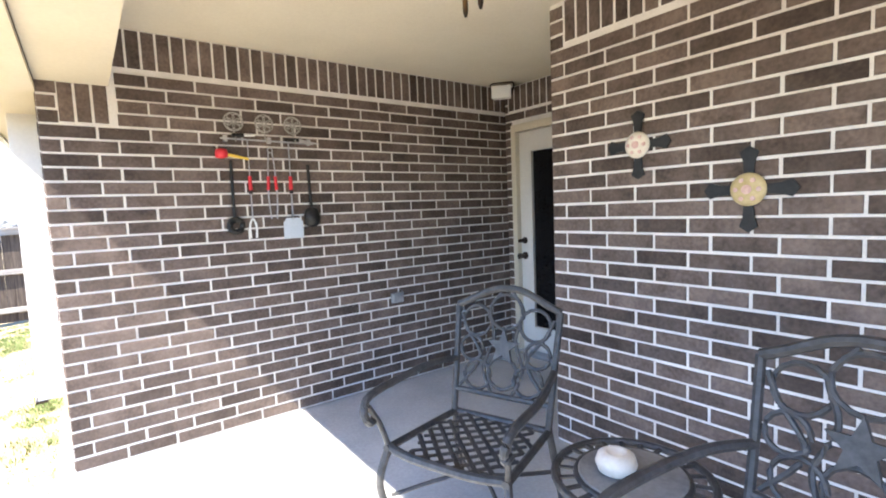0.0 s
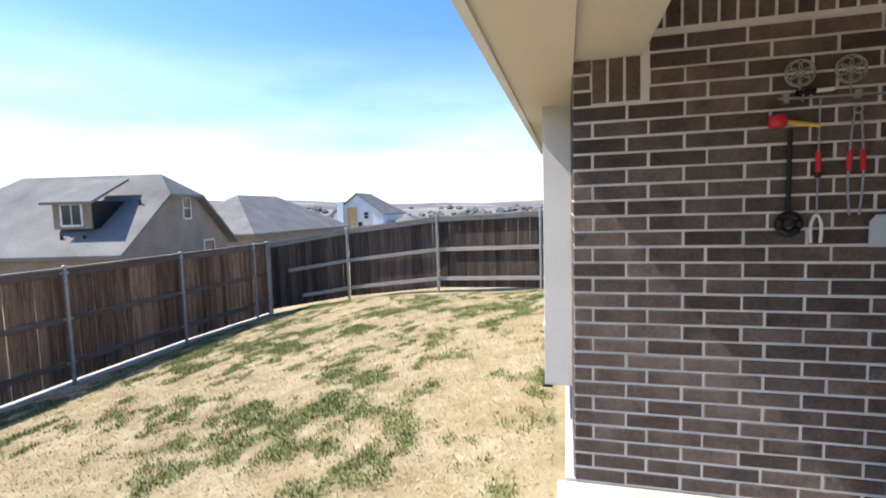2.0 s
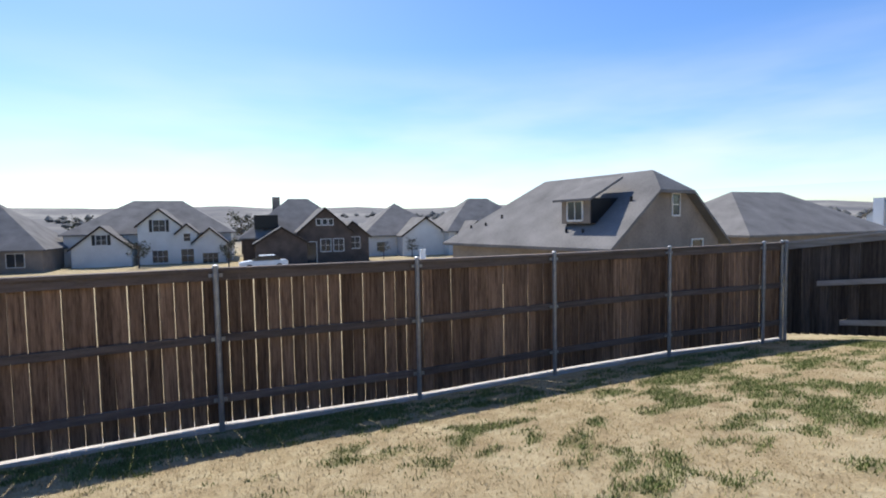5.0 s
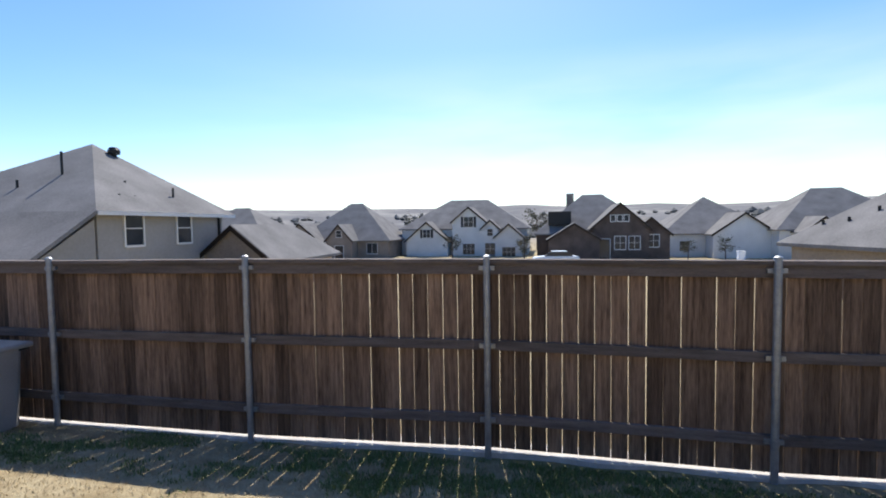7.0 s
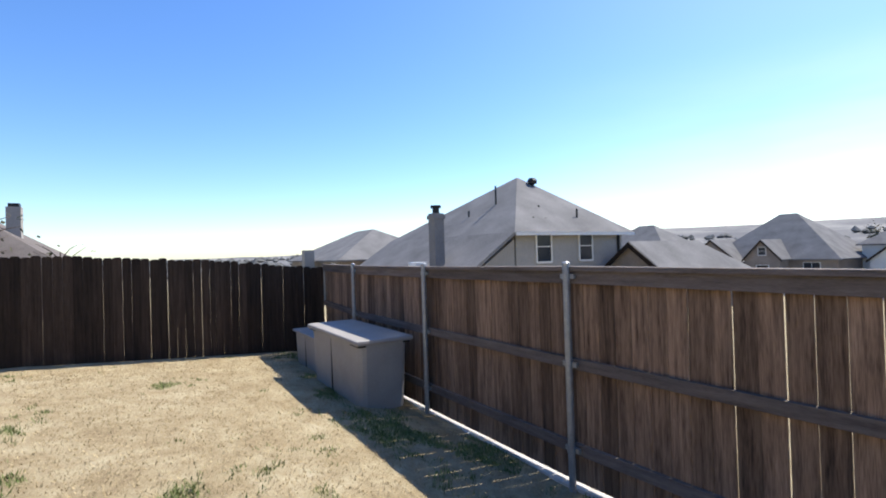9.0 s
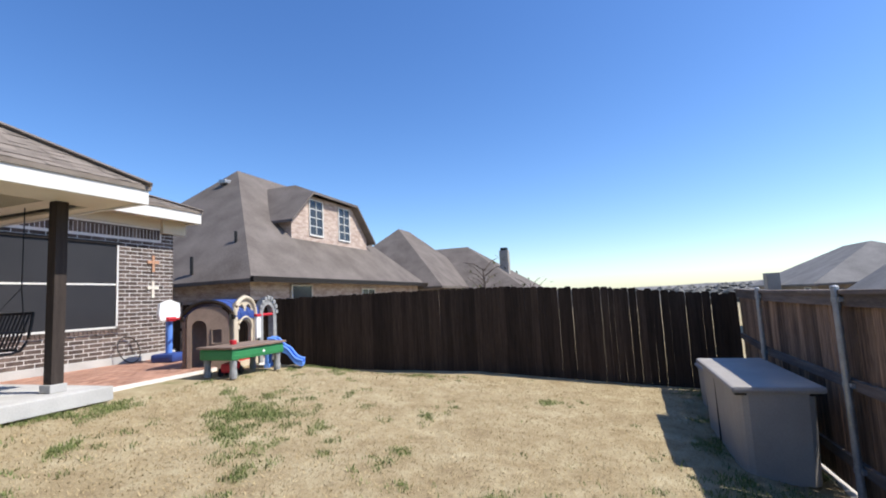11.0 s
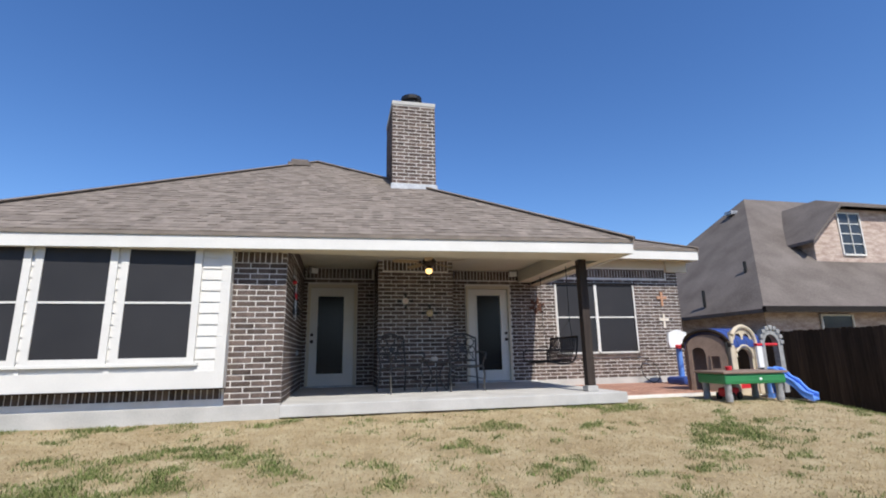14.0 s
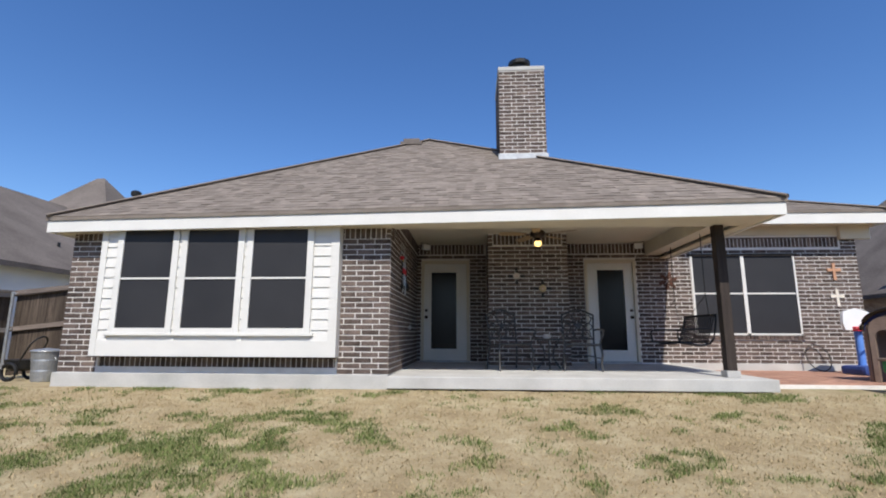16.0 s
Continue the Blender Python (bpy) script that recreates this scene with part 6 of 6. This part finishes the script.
part("half_door", boxes([((0.71, -0.02, 0.10), (1.09, 0.02, 0.20)), ((0.71, -0.02, 0.34), (1.09, 0.02, 0.37))], 0.006), PLASTIC_RED, ph, "low red half door")

tb = thing("play_table", "green plastic play table with a brown lid", "play table", (7.16, -3.50, ground_z(7.16, -3.55)), -4)
tb.scale = (1.06, 1.03, 1.05)
bm = bmesh.new()
box(bm, (-0.50, -0.32, 0.25), (0.50, 0.32, 0.40), 0.03)
tub = part("tub", bm, PLASTIC_GREEN, tb)
for z in (0.295, 0.345):
    part("groove", boxes([((-0.48, -0.326, z), (0.48, -0.318, z + 0.012))]), PLASTIC_GREEN, tub)
part("emblem", lathe(bmesh.new(), [(0.002, -0.006), (0.022, -0.004), (0.022, 0.0)], 14, (0, 0, 0)), PLASTIC_WHITE, tub, "small pale moulded emblem").matrix_local = Matrix.Translation((0.08, -0.322, 0.32)) @ Matrix.Rotation(radians(90), 4, "X")
part("lid", boxes([((-0.53, -0.35, 0.40), (0.53, 0.35, 0.435))], 0.015), PLASTIC_BROWN, tb, "brown table lid")
for x in (-0.42, 0.42):
    for y in (-0.25, 0.25):
        part("leg", lathe(bmesh.new(), [(0.05, 0.0), (0.055, 0.05), (0.045, 0.13), (0.052, 0.26)], 12, (x, y, 0)), PLASTIC_STONE, tb)
toy = thing("toy_car", "red plastic ride-on toy under the play table", "toy", (6.95, -3.45, ground_z(6.95, -3.45)), 20)
part("body", boxes([((-0.15, -0.10, 0.05), (0.15, 0.10, 0.19))], 0.04), PLASTIC_RED, toy)
for x in (-0.1, 0.1):
    for s in (-1, 1):
        part("wheel", tube(bmesh.new(), [(x, s * 0.09, 0.06), (x, s * 0.13, 0.06)], 0.06, 14), BLACK, toy)
toy2 = thing("toy_bucket", "small red plastic bucket on the play table", "bucket", (7.05, -3.40, ground_z(7.16, -3.55) + 0.457))
part("pail", lathe(bmesh.new(), [(0.045, 0.0), (0.055, 0.06), (0.05, 0.065)], 14), PLASTIC_RED, toy2)

slide = thing("toy_slide", "small blue plastic slide beside the play table", "slide", (7.93, -3.52, ground_z(7.95, -3.65)), -62)
slide.scale = (1.04, 1.04, 1.04)
bm = bmesh.new()
prof = curve_pts([(-0.12, 0, 0.42), (0.0, 0, 0.40), (0.10, 0, 0.29), (0.19, 0, 0.23), (0.30, 0, 0.09), (0.42, 0, 0.035)], 5)
for a, b in zip(prof, prof[1:]):
    poly(bm, [a + Vector((0, -0.14, 0)), b + Vector((0, -0.14, 0)), b + Vector((0, 0.14, 0)), a + Vector((0, 0.14, 0))], Vector((0, 0, -0.03)))
bmesh.ops.remove_doubles(bm, verts=bm.verts[:], dist=0.0005)
part("chute", bm, PLASTIC_SKY, slide)
for s in (-1, 1):
    bm = bmesh.new()
    tops = [p + Vector((0, s * 0.15, 0.055)) for p in prof]
    tube(bm, tops, 0.022, 8)
    for a, b in zip(tops, tops[1:]):
        poly(bm, [a, b, b + Vector((0, 0, -0.09)), a + Vector((0, 0, -0.09))], Vector((0, s * 0.012, 0)))
    part("side_rail", bm, PLASTIC_SKY, slide)
part("ladder", boxes([((-0.18, -0.15, 0.0), (-0.09, 0.15, 0.08)), ((-0.17, -0.15, 0.08), (-0.11, -0.10, 0.42)), ((-0.17, 0.10, 0.08), (-0.11, 0.15, 0.42)), ((-0.17, -0.15, 0.22), (-0.11, 0.15, 0.26))], 0.012), PLASTIC_SKY, slide)

hoop = thing("toy_basketball_hoop", "toy basketball hoop with a white backboard and blue stand", "basketball hoop", (8.08, -0.92, -0.113), 10)
part("base", boxes([((-0.22, -0.24, 0.0), (0.24, 0.24, 0.16))], 0.06), PLASTIC_BLUE, hoop)
part("pole", tube(bmesh.new(), [(0.05, 0.05, 0.14), (0.05, 0.05, 0.9)], 0.06, 14), PLASTIC_SKY, hoop, "blue pole")
part("backboard", prism([(-0.26, -0.02, 0.78), (0.22, -0.02, 0.78), (0.27, -0.02, 0.90), (0.25, -0.02, 1.10), (0.0, -0.02, 1.17), (-0.27, -0.02, 1.10), (-0.30, -0.02, 0.90)], (0, 0.05, 0)), PLASTIC_WHITE, hoop, "white backboard")
part("rim", tube(bmesh.new(), ring_pts((-0.02, -0.20, 0.80), 0.15, "z", 22), 0.016, 8, closed=True), PLASTIC_RED, hoop, "red rim")
part("rim_bracket", boxes([((-0.12, -0.07, 0.76), (0.10, -0.01, 0.84))], 0.01), PLASTIC_RED, hoop)
ringt = thing("toy_hoop", "thin black hoop leaning by the wall", "hoop", (7.85, -0.16, -0.113))
part("ring", tube(bmesh.new(), [(0.22 * math.cos(a), 0.10 * math.sin(a), 0.26 + 0.245 * math.sin(a)) for a in np.linspace(0, math.tau, 26, endpoint=False)], 0.010, 8, closed=True), BLACK, ringt)


# ---- trees and scrub far off ----
def bare_tree(label, x, y, h, leaf, seed):
    rnd = random.Random(seed)
    z = ground_z(x, y)
    t = thing("tree", label, "tree", (x, y, z))
    bm = bmesh.new()
    tube(bm, [(0, 0, -0.2), (0.05 * h * 0.1, 0, h * 0.4), (0, 0.02 * h, h * 0.8)], [0.028 * h, 0.018 * h, 0.006 * h], 7)
    tips = []
    for i in range(16):
        s = rnd.uniform(0.3, 0.8) * h
        a, ln = rnd.uniform(0, math.tau), rnd.uniform(0.18, 0.34) * h
        e = Vector((math.cos(a) * ln, math.sin(a) * ln, s + ln * rnd.uniform(0.3, 0.9)))
        tube(bm, [(0, 0, s), Vector((0, 0, s)).lerp(e, 0.5) + Vector((0, 0, 0.03 * h)), e], [0.008 * h, 0.005 * h, 0.002 * h], 5)
        tips += [Vector((0, 0, s)).lerp(e, f) for f in (0.5, 0.75, 1.0)]
    part("trunk", bm, BARK, t)
    bm = bmesh.new()
    for p in tips:
        for k in range(leaf):
            c = p + Vector((rnd.gauss(0, 0.05), rnd.gauss(0, 0.05), rnd.gauss(0, 0.05))) * h
            n1, n2 = Vector((rnd.gauss(0, 1), rnd.gauss(0, 1), rnd.gauss(0, 1))).normalized(), Vector((rnd.gauss(0, 1), rnd.gauss(0, 1), rnd.gauss(0, 1))).normalized()
            r = h * rnd.uniform(0.012, 0.03)
            bm.faces.new([bm.verts.new(c + n1 * r), bm.verts.new(c + n2 * r), bm.verts.new(c - n1 * r), bm.verts.new(c - n2 * r)])
    part("crown", bm, FOLIAGE, t)


for i, (x, y, h, f) in enumerate(((1.9, -96, 7.0, 14), (0.2, -97, 6.8, 12), (3.2, -68, 3.4, 16), (13.4, -73.0, 3.6, 16), (-16.5, -70.0, 2.6, 10), (-21, -71, 3.0, 12), (26, -100, 7, 8), (-13, -100, 7, 8), (26.2, -2.6, 4.7, 1), (28.6, -4.7, 3.8, 1), (-60, -45, 6, 6), (-48, -60, 6, 7), (33, -92, 6, 8))):
    bare_tree("leafy young tree by the street" if f > 3 else "bare winter tree beyond the fence", x, y, h, f, 40 + i)
rnd = random.Random(77)
vs, fs = [], []
for i in range(2600):
    b = rnd.uniform(-1.75, 1.9)
    r = rnd.uniform(130, 430)
    x, y = r * math.sin(b), -r * math.cos(b)
    if noise.noise(Vector((x * 0.012, y * 0.012, 9))) < -0.05 + rnd.uniform(-0.15, 0.1):
        continue
    z, s = ground_z(x, y), rnd.uniform(1.2, 2.4) * (1 + r / 600)
    k0 = len(vs)
    ring = [(x + s * math.cos(a) * rnd.uniform(0.7, 1.1), y + s * math.sin(a) * rnd.uniform(0.7, 1.1), z + s * rnd.uniform(0.25, 0.6)) for a in np.linspace(0, math.tau, 7, endpoint=False)]
    vs += ring + [(x + rnd.uniform(-0.3, 0.3) * s, y, z + s * rnd.uniform(0.9, 1.3)), (x, y, z - 1.0)]
    for q in range(7):
        fs += [(k0 + q, k0 + (q + 1) % 7, k0 + 7), (k0 + (q + 1) % 7, k0 + q, k0 + 8)]
me = bpy.data.meshes.new("scrub")
me.from_pydata(vs, [], fs)
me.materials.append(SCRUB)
tagged(new("scrub", me), "scrub and woods on the far hills, greyed by painted haze", "woods", kind="stuff")


# ---- blades of grass on the lawn ----
def blades(name, label, mat, count, seed, green):
    rnd = random.Random(seed)
    vs, fs = [], []
    tries = 0
    while len(fs) < count and tries < count * 12:
        tries += 1
        x, y = rnd.uniform(-8.7, 11.0), rnd.uniform(-10.9, -3.5)
        if 0 < x < 5.12 and y > -3.5:
            continue
        if rnd.random() > 1.0 / (1.0 + 0.03 * ((x - 1) ** 2 + (y + 7.0) ** 2)) + 0.25:
            continue
        g = green_at(x, y)
        if (green and rnd.random() > g ** 1.3) or (not green and rnd.random() < g * 0.8):
            continue
        z = ground_z(x, y) + 0.004
        h = rnd.uniform(0.018, 0.045) if green else rnd.uniform(0.008, 0.026)
        a, lean, wd = rnd.uniform(0, math.tau), rnd.uniform(0.2, 1.0) * (1 if green else 2.0), rnd.uniform(0.003, 0.006)
        k = len(vs)
        vs += [(x - wd * math.sin(a), y + wd * math.cos(a), z), (x + wd * math.sin(a), y - wd * math.cos(a), z), (x + h * lean * math.cos(a), y + h * lean * math.sin(a), z + h)]
        fs.append((k, k + 1, k + 2))
    me = bpy.data.meshes.new(name)
    me.from_pydata(vs, [], fs)
    me.materials.append(mat)
    tagged(new(name, me), label, "grass", kind="stuff")


blades("green_grass", "short green grass in scattered patches", GREEN_GRASS, 110000, 5, True)
blades("dry_grass", "short dry straw grass", STRAW, 110000, 6, False)

# thin cloud veil low in the southern sky
bm = bmesh.new()
rows = []
for j in range(5):
    rows.append([bm.verts.new((2400 * math.sin(b), -2400 * math.cos(b), 130 + j * 190)) for b in np.linspace(-1.6, 1.2, 24)])
for a, b in zip(rows, rows[1:]):
    for i in range(23):
        bm.faces.new((a[i], a[i + 1], b[i + 1], b[i]))
CLOUD = bpy.data.materials.new("thin cloud")
CLOUD.use_nodes = True
n, l = CLOUD.node_tree.nodes, CLOUD.node_tree.links
n.remove(n["Principled BSDF"])
tc = n.new("ShaderNodeTexCoord")
mp = n.new("ShaderNodeMapping")
mp.inputs["Scale"].default_value = (0.0009, 0.0009, 0.0042)
l.new(tc.outputs["Object"], mp.inputs["Vector"])
t = n.new("ShaderNodeTexNoise")
t.inputs["Scale"].default_value, t.inputs["Detail"].default_value, t.inputs["Roughness"].default_value = 1.3, 4, 0.5
l.new(mp.outputs[0], t.inputs["Vector"])
sep = n.new("ShaderNodeSeparateXYZ")
l.new(tc.outputs["Object"], sep.inputs[0])
fall = n.new("ShaderNodeMapRange")
fall.inputs["From Min"].default_value, fall.inputs["From Max"].default_value = 850, 250
l.new(sep.outputs["Z"], fall.inputs["Value"])
cover = n.new("ShaderNodeMapRange")
cover.inputs["From Min"].default_value, cover.inputs["From Max"].default_value, cover.inputs["To Max"].default_value = 0.22, 0.85, 0.72
l.new(t.outputs["Fac"], cover.inputs["Value"])
mul = n.new("ShaderNodeMath")
mul.operation = "MULTIPLY"
l.new(cover.outputs[0], mul.inputs[0])
edge = n.new("ShaderNodeMapRange")
edge.inputs["From Min"].default_value, edge.inputs["From Max"].default_value = 1900, 300
l.new(sep.outputs["X"], edge.inputs["Value"])
mul2 = n.new("ShaderNodeMath")
mul2.operation = "MULTIPLY"
l.new(edge.outputs[0], mul2.inputs[0])
l.new(fall.outputs[0], mul2.inputs[1])
l.new(mul2.outputs[0], mul.inputs[1])
em, tr, mx = n.new("ShaderNodeEmission"), n.new("ShaderNodeBsdfTransparent"), n.new("ShaderNodeMixShader")
em.inputs["Color"].default_value, em.inputs["Strength"].default_value = (0.95, 0.97, 1.0, 1), 0.95
l.new(mul.outputs[0], mx.inputs[0])
l.new(tr.outputs[0], mx.inputs[1])
l.new(em.outputs[0], mx.inputs[2])
l.new(mx.outputs[0], n["Material Output"].inputs["Surface"])
veil = tagged(part("backdrop", bm, CLOUD), "thin white cloud low in the sky", "clouds", kind="structure")
veil.visible_shadow = False
